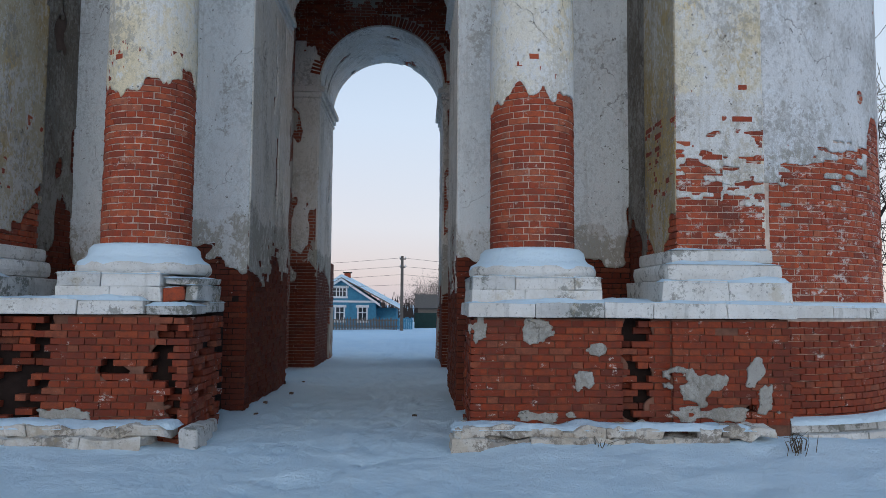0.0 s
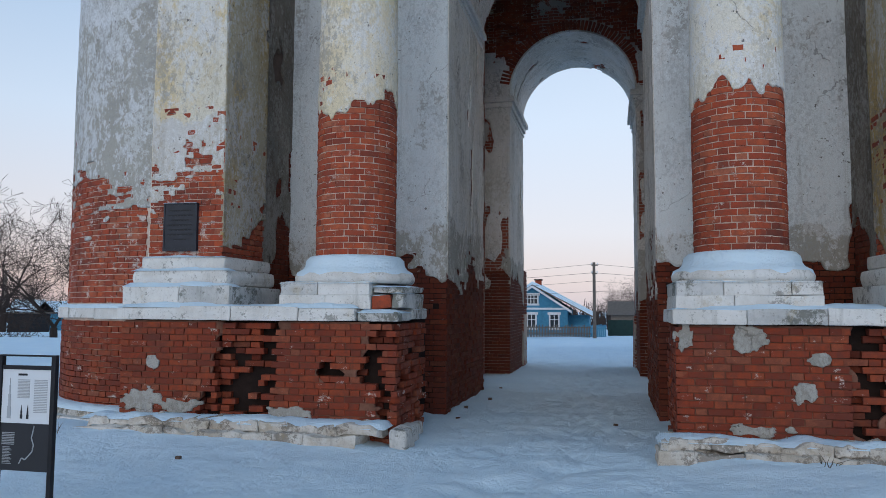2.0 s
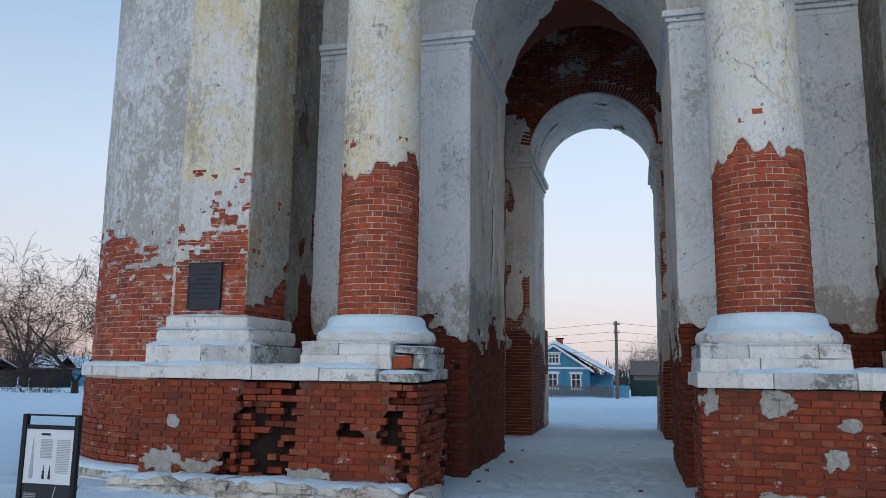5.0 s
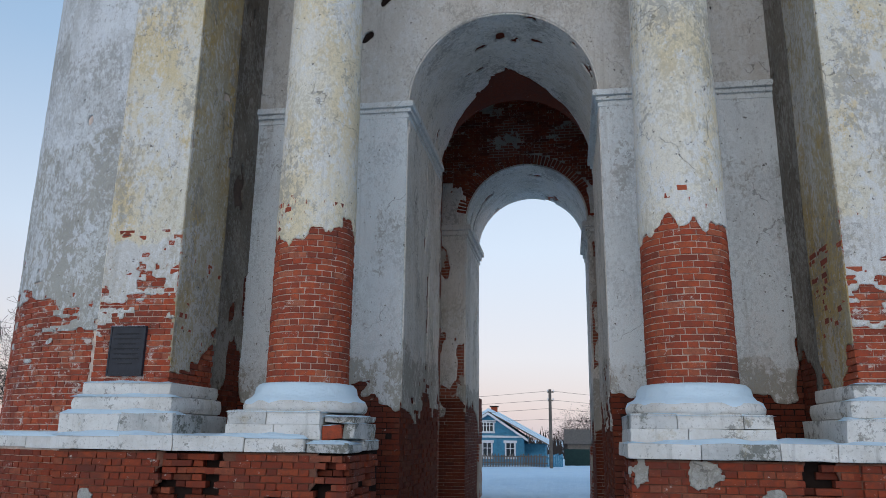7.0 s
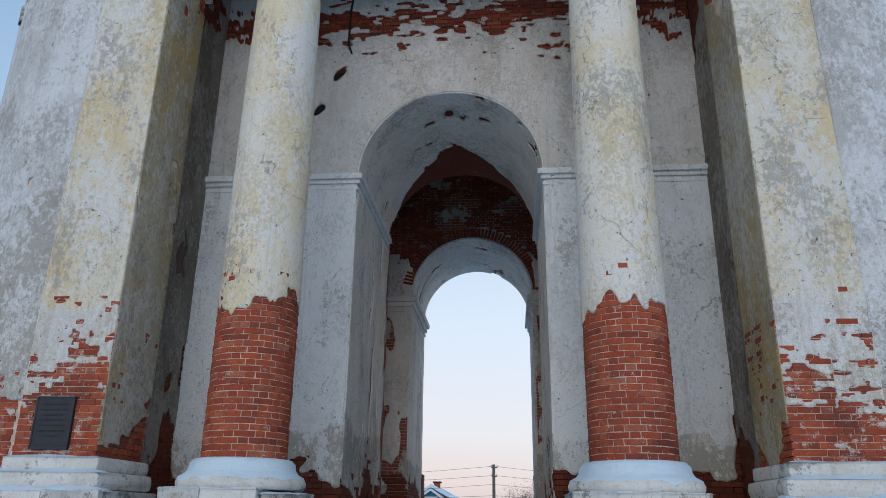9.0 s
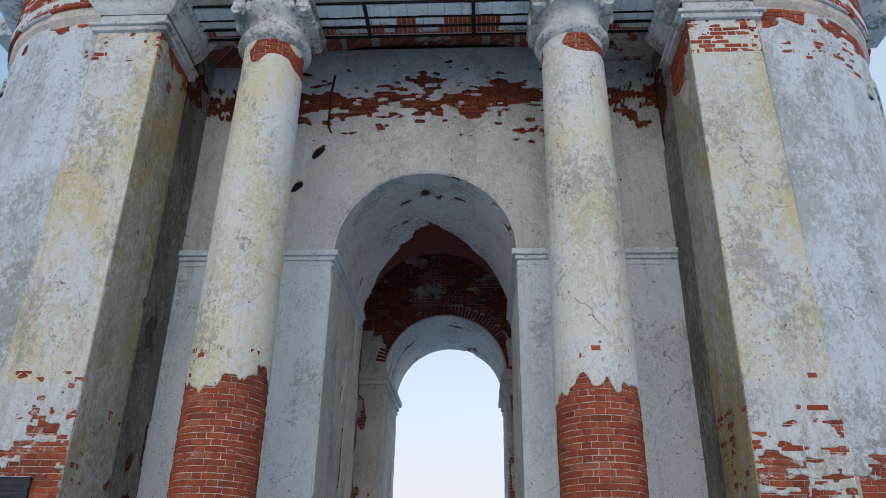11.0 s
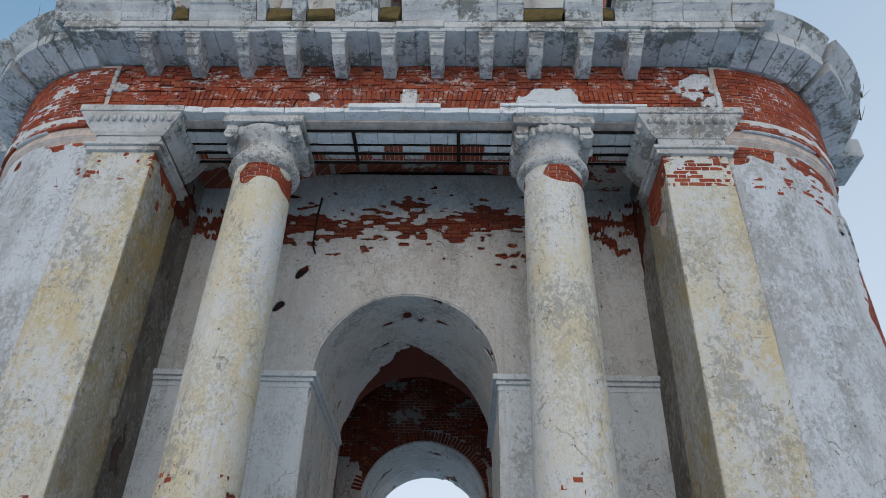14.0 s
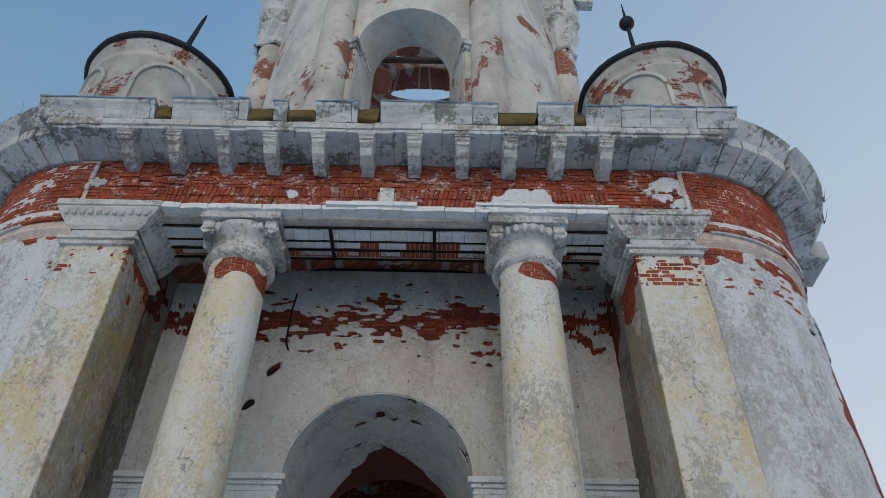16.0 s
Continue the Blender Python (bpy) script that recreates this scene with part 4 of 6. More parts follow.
    r0 = 0.535
    lay_bricks(col, round_place(cx, cy, r0), -math.pi * r0, math.pi * r0, 2.29, 4.75, lambda u, z: True, BRICK, BRICKS, r0, 270, seed=120 + s,
               sink=lambda u, z, r: r.uniform(-0.006, 0.004) + (0.006 if s > 0 and abs(u - 0.06 - 0.04 * math.sin(z * 7)) < 0.07 and z > 3.0 and r.random() < 0.4 else 0),
               near=lambda u, z: abs(u) + (5 if z > 4.4 else 0))
    r1 = 0.478
    lay_bricks(col, round_place(cx, cy, r1), -1.5, 1.5, 9.36, 9.90, lambda u, z: True, BRICK, BRICKS, r1, 30, seed=125 + s, near=lambda u, z: abs(u))
    # capital
    cap = piece("capital", *ring_mesh(cx, cy, [(0.47, 9.80), (0.56, 9.84), (0.60, 9.90), (0.585, 9.97), (0.53, 10.00), (0.545, 10.05), (0.50, 10.09), (0.49, 10.25), (0.53, 10.30), (0.62, 10.38), (0.66, 10.46), (0.64, 10.52)], 48, wobble=0.012),
                STONE_WORN, col, "carved white capital with worn volutes", True)
    bm = bmesh.new()
    for k in range(14):
        a = math.pi * (k + 0.5) / 14 - math.pi / 2
        if s < 0 and k in (5, 6, 7, 8):
            continue
        m = bmesh.ops.create_icosphere(bm, subdivisions=2, radius=0.075)["verts"]
        for q in m:
            q.co = Vector((cx + 0.655 * math.sin(a) + q.co.x * 0.85, cy - 0.655 * math.cos(a) + q.co.y * 0.8, 10.42 + q.co.z * 1.35))
    part("egg_moulding", bm, STONE_WORN, col, "", True)
    for sx in (-1, 1):
        bm = bmesh.new()
        box(bm, cx + sx * 0.42, cx + sx * 0.62, cy - 0.56, cy + 0.56, 10.40, 10.57, 0.03, 0.02)
        made = bmesh.ops.create_cone(bm, cap_ends=True, segments=18, radius1=0.10, radius2=0.10, depth=1.04)["verts"]
        for q in made:
            q.co = Vector((cx + sx * 0.56 + q.co.x, cy + q.co.z, 10.42 + q.co.y))
        part("volute", bm, STONE_WORN, col, "worn scroll of the capital")
    part("abacus", box(bmesh.new(), cx - 0.68, cx + 0.68, 8.93, 10.2, 10.56, 10.80, 0.02, 0.012, s), STONE_WORN, col)


for s in (-1, 1):
    column(s)

# ---------------------------------------------------------------- pilasters and round corners


def pilaster(s):
    cx = s * 4.675
    pi_ = empty("pilaster", cx, 9.03, 1.6)
    tagged(pi_, "broad square pilaster, faded ochre plaster above bare brick", "pilaster", "portico pilasters")
    half = lambda z: 0.545 - 0.028 * np.clip((z - 2.3) / 7.3, 0, 1)
    bm = box(bmesh.new(), cx - 0.51, cx + 0.51, 9.042, 10.24, 1.6, 10.9)
    part("masonry", bm, MORTAR, pi_)
    x0, x1 = sorted((s * 3.87, s * 5.43))
    stones_along("base_slab", x0, x1, 8.79, 10.3, 1.60, 1.885, STONE, pi_, 0.7, 0.95, 7 + s, 0.015)
    part("base", box(bmesh.new(), x0 + 0.07, x1 - 0.07, 8.85, 10.3, 1.885, 2.11, 0.09, 0.012), STONE, pi_, "white stone base with rounded moulding")
    part("base_fillet", box(bmesh.new(), x0 + 0.16, x1 - 0.16, 8.94, 10.3, 2.11, 2.28, 0.045, 0.012), STONE, pi_)
    snow_cap("snow_cap", x0, x1, 8.80, 9.1, 1.875, 0.06, pi_, seed=50 + s)
    snow_cap("snow_cap", x0 + 0.08, x1 - 0.08, 8.87, 9.1, 2.09, 0.06, pi_, seed=52 + s)
    snow_cap("snow_cap", x0 + 0.17, x1 - 0.17, 8.95, 9.1, 2.27, 0.03, pi_, seed=54 + s)

    def mask(p):
        z = p[..., 2]
        cells = np.stack([np.floor(p[..., 0] / 0.262 + np.floor(z / COURSE) * 0.5), 0 * z, np.floor(z / COURSE)], -1)
        spotty = 0.34 * chance(cells, 130 + s) + 0.50 * vn(p, (4, 4, 12), 134) + 0.22 * vn(p, (11, 11, 22), 135)
        top = (3.30 if s > 0 else 3.22) + 0.35 * fbm(p, (1.6, 1.6, 1.0), 131 + s, 3) + spotty - z
        bits = 0.5 * (fbm(p, (3.2, 3.2, 5), 133 + s, 3) - 0.95) + 0.3 * np.clip(4.1 - z, -1, 0)
        high = 0.3 * (fbm(p, 2.2, 137 + s, 3) - 1.15) + 0.25 * np.clip(z - 9.2, -0.6, 1)
        return np.maximum(np.maximum(top, bits), high)

    zs = np.linspace(2.28, 9.95, 384)
    p = grid(np.linspace(-1, 1, 62), zs, lambda u, w: (cx + u * half(w), 0 * u + 9.03, w))
    plaster("plaster_front", p, 1, mask, OCHRE_FOOT, pi_, 0.005, "faded ochre plaster with lime wash showing")

    def mask_side(p):
        z = p[..., 2]
        spotty = 0.5 * fbm(p, (3, 3, 8), 141 + s, 2)
        top = (2.75 + 0.35 * (p[..., 1] - 9.6) if s < 0 else 2.45 + 0.4 * (9.5 - p[..., 1])) + 0.3 * fbm(p, 1.5, 142 + s, 3) + 0.4 * spotty - z
        return np.maximum(np.maximum(top, 0.5 * (fbm(p, (2, 2.2, 2.2), 143, 3) - 1.1)), 0.35 * (fbm(p, 1.5, 144, 3) + np.clip(z - 9.6, -1, 0.3)))

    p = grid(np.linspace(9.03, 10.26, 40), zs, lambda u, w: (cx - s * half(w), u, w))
    plaster("plaster_side", p, -s, mask_side, OCHRE_SHADED, pi_, 0.012, "ochre plaster streaked with white")
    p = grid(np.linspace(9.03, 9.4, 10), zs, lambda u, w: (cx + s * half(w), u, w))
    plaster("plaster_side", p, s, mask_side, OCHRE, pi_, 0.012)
    front = flat_place((cx, 9.03, 0), (1, 0, 0), (0, -1, 0))
    lay_bricks(pi_, front, -0.545, 0.545, 2.26, 4.35, lambda u, z: True, BRICK_LIMED, BRICKS_LIMED, limit=170, seed=150 + s, near=lambda u, z: z)
    lay_bricks(pi_, flat_place((cx - s * 0.545, 9.03, 0), (0, 1, 0), (-s, 0, 0)), 0.0, 1.2, 2.1, 4.0, lambda u, z: True, BRICK, BRICKS, limit=90, seed=152 + s, near=lambda u, z: z)
    lay_bricks(pi_, front, -0.52, 0.52, 9.3, 9.98, lambda u, z: True, BRICK, BRICKS, limit=0, seed=154 + s)
    lay_bricks(pi_, flat_place((cx - s * 0.52, 9.03, 0), (0, 1, 0), (-s, 0, 0)), 0.0, 1.2, 9.2, 9.98, lambda u, z: True, BRICK, BRICKS, limit=0, seed=156 + s)
    # capital: shelf, neck, egg moulding and abacus
    xi, xo = s * 4.02, s * 5.45
    for nm, z0, z1, o, m in (("shelf", 9.93, 10.02, 0.07, STONE_WORN), ("shelf", 10.02, 10.07, 0.12, STONE_WORN), ("neck", 10.07, 10.30, 0.0, STONE_GREY)):
        part(nm, box(bmesh.new(), cx - 0.545 - o, cx + 0.545 + o, 9.03 - o, 10.3, z0, z1, 0.012, 0.008), m, pi_)
    v, f = [], []
    prof = [(0.02, 10.30), (0.10, 10.36), (0.20, 10.50), (0.27, 10.62), (0.30, 10.66), (0.30, 10.70)]
    for o, z in prof:
        v += [(cx - 0.545 - o, 9.03 - o * 0.6, z), (cx + 0.545 + o, 9.03 - o * 0.6, z), (cx + 0.545 + o, 10.3, z), (cx - 0.545 - o, 10.3, z)]
    for j in range(len(prof) - 1):
        for i in range(4):
            k = (i + 1) % 4
            f.append((4 * j + i, 4 * j + k, 4 * j + 4 + k, 4 * j + 4 + i))
    piece("capital", v, f, STONE_WORN, pi_, "white carved capital, worn")
    for nm, n, at in (("egg_moulding", 11, lambda t: (cx - 0.74 + 1.48 * t, 8.875)), ("egg_moulding", 8, lambda t: (cx - s * 0.80, 8.95 + 1.1 * t))):
        bm = bmesh.new()
        for k in range(n):
            x, y = at((k + 0.5) / n)
            for q in bmesh.ops.create_icosphere(bm, subdivisions=1, radius=0.066)["verts"]:
                q.co = Vector((x + q.co.x * 0.8, y + q.co.y * 0.7, 10.58 + q.co.z * 1.35))
        part(nm, bm, STONE_WORN, pi_, "", True)
    part("abacus", box(bmesh.new(), cx - 0.88, cx + 0.88, 8.82, 10.3, 10.70, 10.83, 0.015, 0.01), STONE_WORN, pi_)


def corner(s):
    cx, cy, R = s * 5.3, 11.6, 2.53
    co = empty("round_corner", cx, cy, 0)
    tagged(co, "round brick corner of the tower with flaking whitewashed plaster", "tower corner", "round tower corners")
    lo, hi = sorted((-math.pi / 2 - s * 0.03, -math.pi / 2 + s * 2.6))
    v, f = ring_mesh(cx, cy, [(2.52, -0.2), (2.585, 1.46), (2.519, 1.6), (2.519, 10.2), (2.6, 10.3), (2.643, 11.95), (2.0, 12.0)], 72, lo, hi)
    piece("masonry", v, f, MORTAR, co)

    def at(t, z, r=R):
        return cx + s * r * np.sin(t), cy - r * np.cos(t), z

    def mask(p):
        z = p[..., 2]
        t = np.arctan2(s * (p[..., 0] - cx), cy - p[..., 1])
        cells = np.stack([np.floor(t * R / 0.262 + np.floor(z / COURSE) * 0.5), 0 * t, np.floor(z / COURSE)], -1)
        top = (2.95 + 0.6 * t) + 0.42 * fbm(p, (1.0, 1.0, 0.9), 161 + s, 4) + 0.34 * chance(cells, 162) + 0.45 * vn(p, (4, 4, 12), 174) + 0.12 * vn(p, (9, 9, 14), 163) - z
        high = z - 9.75 + 0.5 * fbm(p, (1.2, 1.2, 1.8), 164 + s, 5) + 0.2 * vn(p, (5, 5, 12), 169) - 0.28
        if s > 0:
            gash = 0.5 - np.sqrt(((t - 0.93) / 0.10) ** 2 + ((z - 7.3) / 1.0) ** 2) * 0.5 + 0.3 * fbm(p, 2.0, 165, 3)
            gash = np.maximum(gash, 0.5 - np.sqrt(((t - 0.80) / 0.14) ** 2 + ((z - 3.6) / 0.8) ** 2) * 0.5 + 0.2 * fbm(p, 2.0, 166, 3))
            gash = np.maximum(gash, 0.5 - np.sqrt(((t - 0.61) / 0.035) ** 2 + ((z - 4.34) / 0.09) ** 2) * 0.5)
        else:
            gash = 0.5 - np.sqrt(((t - 0.95) / 0.08) ** 2 + ((z - 5.2) / 1.6) ** 2) * 0.5 + 0.35 * fbm(p, 1.8, 167, 3)
            gash = np.maximum(gash, 0.5 - np.sqrt(((t - 0.20) / 0.02) ** 2 + ((z - 6.05) / 0.08) ** 2) * 0.5)
        pocks = 0.4 * (fbm(p, 3.0, 168 + s, 2) - 1.3)
        return np.maximum(np.maximum(top, high), np.maximum(gash, pocks))

    p = grid(np.linspace(-0.03, 1.5, 120), np.linspace(1.62, 10.25, 330), lambda u, w: at(u, w))
    plaster("plaster", p, s, mask, ROUND if s > 0 else ROUND_CEMENT, co, 0.008, "bluish whitewash over grey plaster")
    p = grid(np.linspace(-0.03, 1.5, 105), np.linspace(10.42, 11.85, 40), lambda u, w: at(u, w, 2.64))
    plaster("plaster", p, s, lambda q: 0.6 * (fbm(q, (1.8, 1.8, 3.0), 171 + s, 5) + 0.4 * vn(q, (6, 6, 13), 173) - 0.02), ROUND, co, 0.012)
    u0, u1 = (0.0, 3.6) if s > 0 else (-3.6, 0.0)
    lay_bricks(co, round_place(cx, cy, R), u0, u1, 1.66, 4.9, lambda u, z: z < 3.7 or abs(u) > 1.5, BRICK_LIMED, BRICKS_LIMED, R, 200, seed=180 + s, near=lambda u, z: abs(u) * 0.5 + z)
    lay_bricks(co, round_place(cx, cy, R), u0, u1, 4.9, 10.2, lambda u, z: abs(u) > 1.9 and z < 8.6 or z > 9.2, BRICK, BRICKS, R, 0, seed=182 + s)
    lay_bricks(co, round_place(cx, cy, 2.655), u0, u1, 10.45, 11.9, lambda u, z: True, BRICK, BRICKS, 2.655, 60, seed=184 + s, near=lambda u, z: abs(u) + z * 0.2)
    lay_bricks(co, round_place(cx, cy, 2.60), u0, u1, 0.22, 1.45, lambda u, z: abs(u) > 0.0, BRICK_OLD, BRICKS_OLD, 2.60, 40, seed=186 + s, near=lambda u, z: abs(u - s * 0.7))
    # old arched niche, bricked up, on the flank
    ta, rise = (0.93, 8.9) if s > 0 else (0.97, 9.3)
    v, f = [], []
    for k in range(11):
        a = math.pi * k / 10
        for r_, d in ((0.42, 0.0), (0.55, 0.0), (0.55, 0.05), (0.42, 0.05)):
            v.append(at(ta - r_ * math.cos(a) / R, rise + r_ * math.sin(a), R + d))
    for k in range(10):
        for j in range(4):
            f.append((4 * k + j, 4 * k + (j + 1) % 4, 4 * k + 4 + (j + 1) % 4, 4 * k + 4 + j))
    piece("niche_arch", v, f, STONE_GREY, co, "stone arch of a blocked niche")
    # mouldings, ledge, footing and cornice run round the corner in stones
    flip = lambda a: -math.pi / 2 + s * a

    def ring_stones(nm, prof, a0, a1, n, m, seed, gap=0.004, lab=""):
        rng = np.random.default_rng(seed)
        edges = np.linspace(a0, a1, n + 1)
        for k in range(n):
            dz, dr = rng.uniform(-0.012, 0.012), rng.uniform(-0.012, 0.012)
            lo, hi = sorted((flip(edges[k] + gap), flip(edges[k + 1] - gap)))
            vv, ff = ring_mesh(cx, cy, [(r_ + dr, z_ + dz) for r_, z_ in prof + prof[:1]], 6, lo, hi, 0.01, True)
            piece(nm, vv, ff, m, co, lab)

    ring_stones("ledge_stone", [(2.2, 1.45), (2.66, 1.45), (2.66, 1.60), (2.2, 1.61)], 0.03, 1.6, 6, STONE, 3 + s)
    ring_stones("footing_stone", [(2.2, -0.1), (2.95, -0.1), (2.93, 0.12), (2.2, 0.14)], 0.05, 1.6, 5, STONE, 5 + s)
    ring_stones("footing_stone", [(2.2, 0.13), (2.82, 0.13), (2.80, 0.22), (2.2, 0.23)], 0.02, 1.6, 7, STONE_GREY, 6 + s)
    lo, hi = sorted((flip(0.02), flip(1.6)))
    for r_, z_ in ((2.66, 1.61), (2.84, 0.235)):
        piece("snow_cap", *ring_mesh(cx, cy, [(r_, z_ - 0.02), (r_ - 0.02, z_ + 0.03), (r_ - 0.15, z_ + 0.045), (2.4, z_ + 0.05)], 30, lo, hi, 0.03), SNOW, co, "soft fresh snow", True)
    for z0, z1, d in ((10.27, 10.34, 0.05), (10.52, 10.66, 0.12)):
        piece("band", *ring_mesh(cx, cy, [(2.5, z0), (R + d, z0), (R + d + 0.02, z1), (2.5, z1)], 40, lo, hi), STONE, co, "white string moulding", True)
    # cornice
    ring_stones("cornice_soffit", [(2.6, 11.92), (2.72, 11.88), (3.25, 12.08), (3.27, 12.28), (2.6, 12.3)], 0.10, 0.66, 5, STONE_GREY, 8 + s)
    ring_stones("cornice_soffit", [(2.6, 11.92), (2.72, 11.88), (3.27, 12.05), (3.29, 12.25), (2.6, 12.3)], 0.70, 1.50, 6, STONE_GREY, 18 + s)
    ring_stones("cornice_crown", [(2.6, 12.28), (3.28, 12.28), (3.36, 12.36), (3.52, 12.56), (3.50, 12.62), (2.6, 12.64)], 0.06, 0.66, 3, STONE_GREY, 9 + s)
    ring_stones("cornice_crown", [(2.6, 12.27), (3.30, 12.27), (3.39, 12.36), (3.57, 12.52), (3.55, 12.60), (2.6, 12.62)], 0.69, 1.50, 4, STONE_GREY, 19 + s)
    block("cornice_return", cx + s * 2.3, cx + s * 3.78, 11.42, 12.4, 12.1, 12.6, STONE_GREY, co, 0.04, 0.02)
    piece("corner_roof", *ring_mesh(cx, cy, [(3.4, 12.58), (2.0, 12.8), (0, 12.9)], 40), SNOW, co, "snow on the cornice", True)


for s in (-1, 1):
    pilaster(s)
    corner(s)

# ---------------------------------------------------------------- entablature over the portico
ent = empty("entablature", 0, 9.0, 10.8)
tagged(ent, "broken entablature of red brick with a white stone cornice", "entablature")
block("masonry", -5.34, 5.34, 9.06, 10.08, 10.68, 12.1, MORTAR, ent, 0)
front = flat_place((0, 9.0, 0), (1, 0, 0), (0, -1, 0))
lay_bricks(ent, front, -5.36, 5.36, 11.36, 11.98, lambda u, z: True, BRICK_LIMED, BRICKS_LIMED, limit=120, seed=201, sink=lambda u, z, r: r.uniform(-0.012, 0.012) if r.random() > 0.02 else None)
lay_bricks(ent, front, -5.36, 5.36, 10.84, 10.94, lambda u, z: True, BRICK_LIMED, BRICKS_LIMED, limit=60, seed=202)
lay_bricks(ent, front, 3.9, 5.36, 10.93, 11.36, lambda u, z: True, BRICK_LIMED, BRICKS_LIMED, limit=20, seed=203)
lay_bricks(ent, front, -5.36, -3.9, 10.93, 11.36, lambda u, z: True, BRICK_LIMED, BRICKS_LIMED, limit=20, seed=204)
# flat arches of upright leaning bricks between the columns and pilasters
rng = np.random.default_rng(205)
x = -3.88
while x < 3.88:
    if abs(x) > 0.16:
        near = min((0.0, -3.9, 3.9), key=lambda c: abs(x - c))
        tilt = np.clip((x - near) * 0.16, -0.35, 0.35)
        for z in (11.04, 11.26):
            ob = new("brick", brick_mesh(0.205, 1e4, int(rng.integers(0, 5)), BRICK_LIMED))
            ob.parent = ent
            ob.matrix_basis = pose(x + (z - 11.15) * math.tan(tilt), 0.0 + rng.uniform(-0.008, 0.012), z - 10.8) @ Matrix.Rotation(math.pi / 2 + tilt, 4, "Y")
    x += COURSE * 1.02
part("keystone", box(bmesh.new(), -0.13, 0.13, 8.96, 9.1, 10.92, 11.38, 0.015, 0.012), STONE, ent, "white keystone")
p = grid(np.linspace(1.75, 3.15, 50), np.linspace(10.86, 11.42, 26), lambda u, w: (u, 0 * u + 8.99, w))
plaster("render_patch", p, 1, lambda q: 1.3 * np.abs(q[..., 0] - 2.42) + 1.6 * np.clip(q[..., 2] - 11.1, 0, 1) - 0.75 + 0.25 * fbm(q, 4, 207, 3), PLASTER, ent, 0.012, "whitewashed patch")
for k, (cx_, cz_, r_) in enumerate(((-1.6, 11.2, 0.12), (4.95, 11.5, 0.4), (5.15, 11.15, 0.22), (-5.2, 11.4, 0.15))):
    p = grid(np.linspace(cx_ - 1.6 * r_, cx_ + 1.6 * r_, 40), np.linspace(max(10.85, cz_ - r_), min(11.95, cz_ + r_), 26), lambda u, w: (u, 0 * u + 8.992, w))
    plaster("render_patch", p, 1, lambda q: np.sqrt((q[..., 0] - cx_) ** 2 + 2 * (q[..., 2] - cz_) ** 2) / r_ - 0.85 + 0.9 * fbm(q, 6.0, 210 + k, 4), ROUND, ent, 0.008, "remnant of whitewash")
# architrave: white stones, most of them broken off, on rusty rails
stones_along("architrave_stone", -4.0, 4.0, 8.86, 9.27, 10.72, 10.835, STONE_WHITE, ent, 0.3, 0.8, 211, 0.02, 0.14)
part("architrave_stone", box(bmesh.new(), -1.0, 0.55, 8.80, 9.05, 10.78, 10.865, 0.012, 0.008), STONE_WHITE, ent)
part("architrave_stone", box(bmesh.new(), -0.58, 0.52, 8.84, 9.05, 10.865, 10.92, 0.012, 0.008), STONE_WHITE, ent)
part("architrave_stone", box(bmesh.new(), 1.55, 4.0, 8.84, 9.05, 10.865, 10.92, 0.012, 0.012), STONE_WHITE, ent)
for a, b in ((-4.05, -2.95), (-1.92, 1.92), (2.95, 4.05)):
    stones_along("soffit_slab", a, b, 9.29, 9.56, 10.635, 10.70, STONE_WHITE, ent, 0.22, 0.36, 213, 0.008, 0.0)
    stones_along("soffit_slab", a, b, 9.62, 9.78, 10.65, 10.70, STONE_WHITE, ent, 0.12, 0.4, 214, 0.01, 0.25)
    stones_along("soffit_slab", a, b, 9.86, 9.98, 10.66, 10.70, STONE_GREY, ent, 0.12, 0.4, 215, 0.01, 0.5)
for y0, y1 in ((9.62, 9.80), (9.84, 10.02)):
    fv, ff = [], []
    for xx in np.arange(-4.05, 4.05, COURSE):
        bm = box(bmesh.new(), xx, xx + COURSE - 0.014, y0, y1, 10.668, 10.75)
        s0 = len(fv)
        fv += [q.co.copy() for q in bm.verts]
        bm.verts.index_update()
        ff += [[s0 + q.index for q in face.verts] for face in bm.faces]
        bm.free()
    tagged(piece("brick_soffit", fv, ff, BRICKS, ent), kind="stuff")
for y in (9.25, 9.585, 9.82, 10.06):
    block("iron_rail", -4.1, 4.1, y - 0.013, y + 0.013, 10.628, 10.668, IRON, ent, 0.004)
for xx in (-0.95, 0.85):
    block("iron_tie", xx - 0.03, xx + 0.03, 9.2, 10.05, 10.585, 10.63, IRON, ent, 0.004)

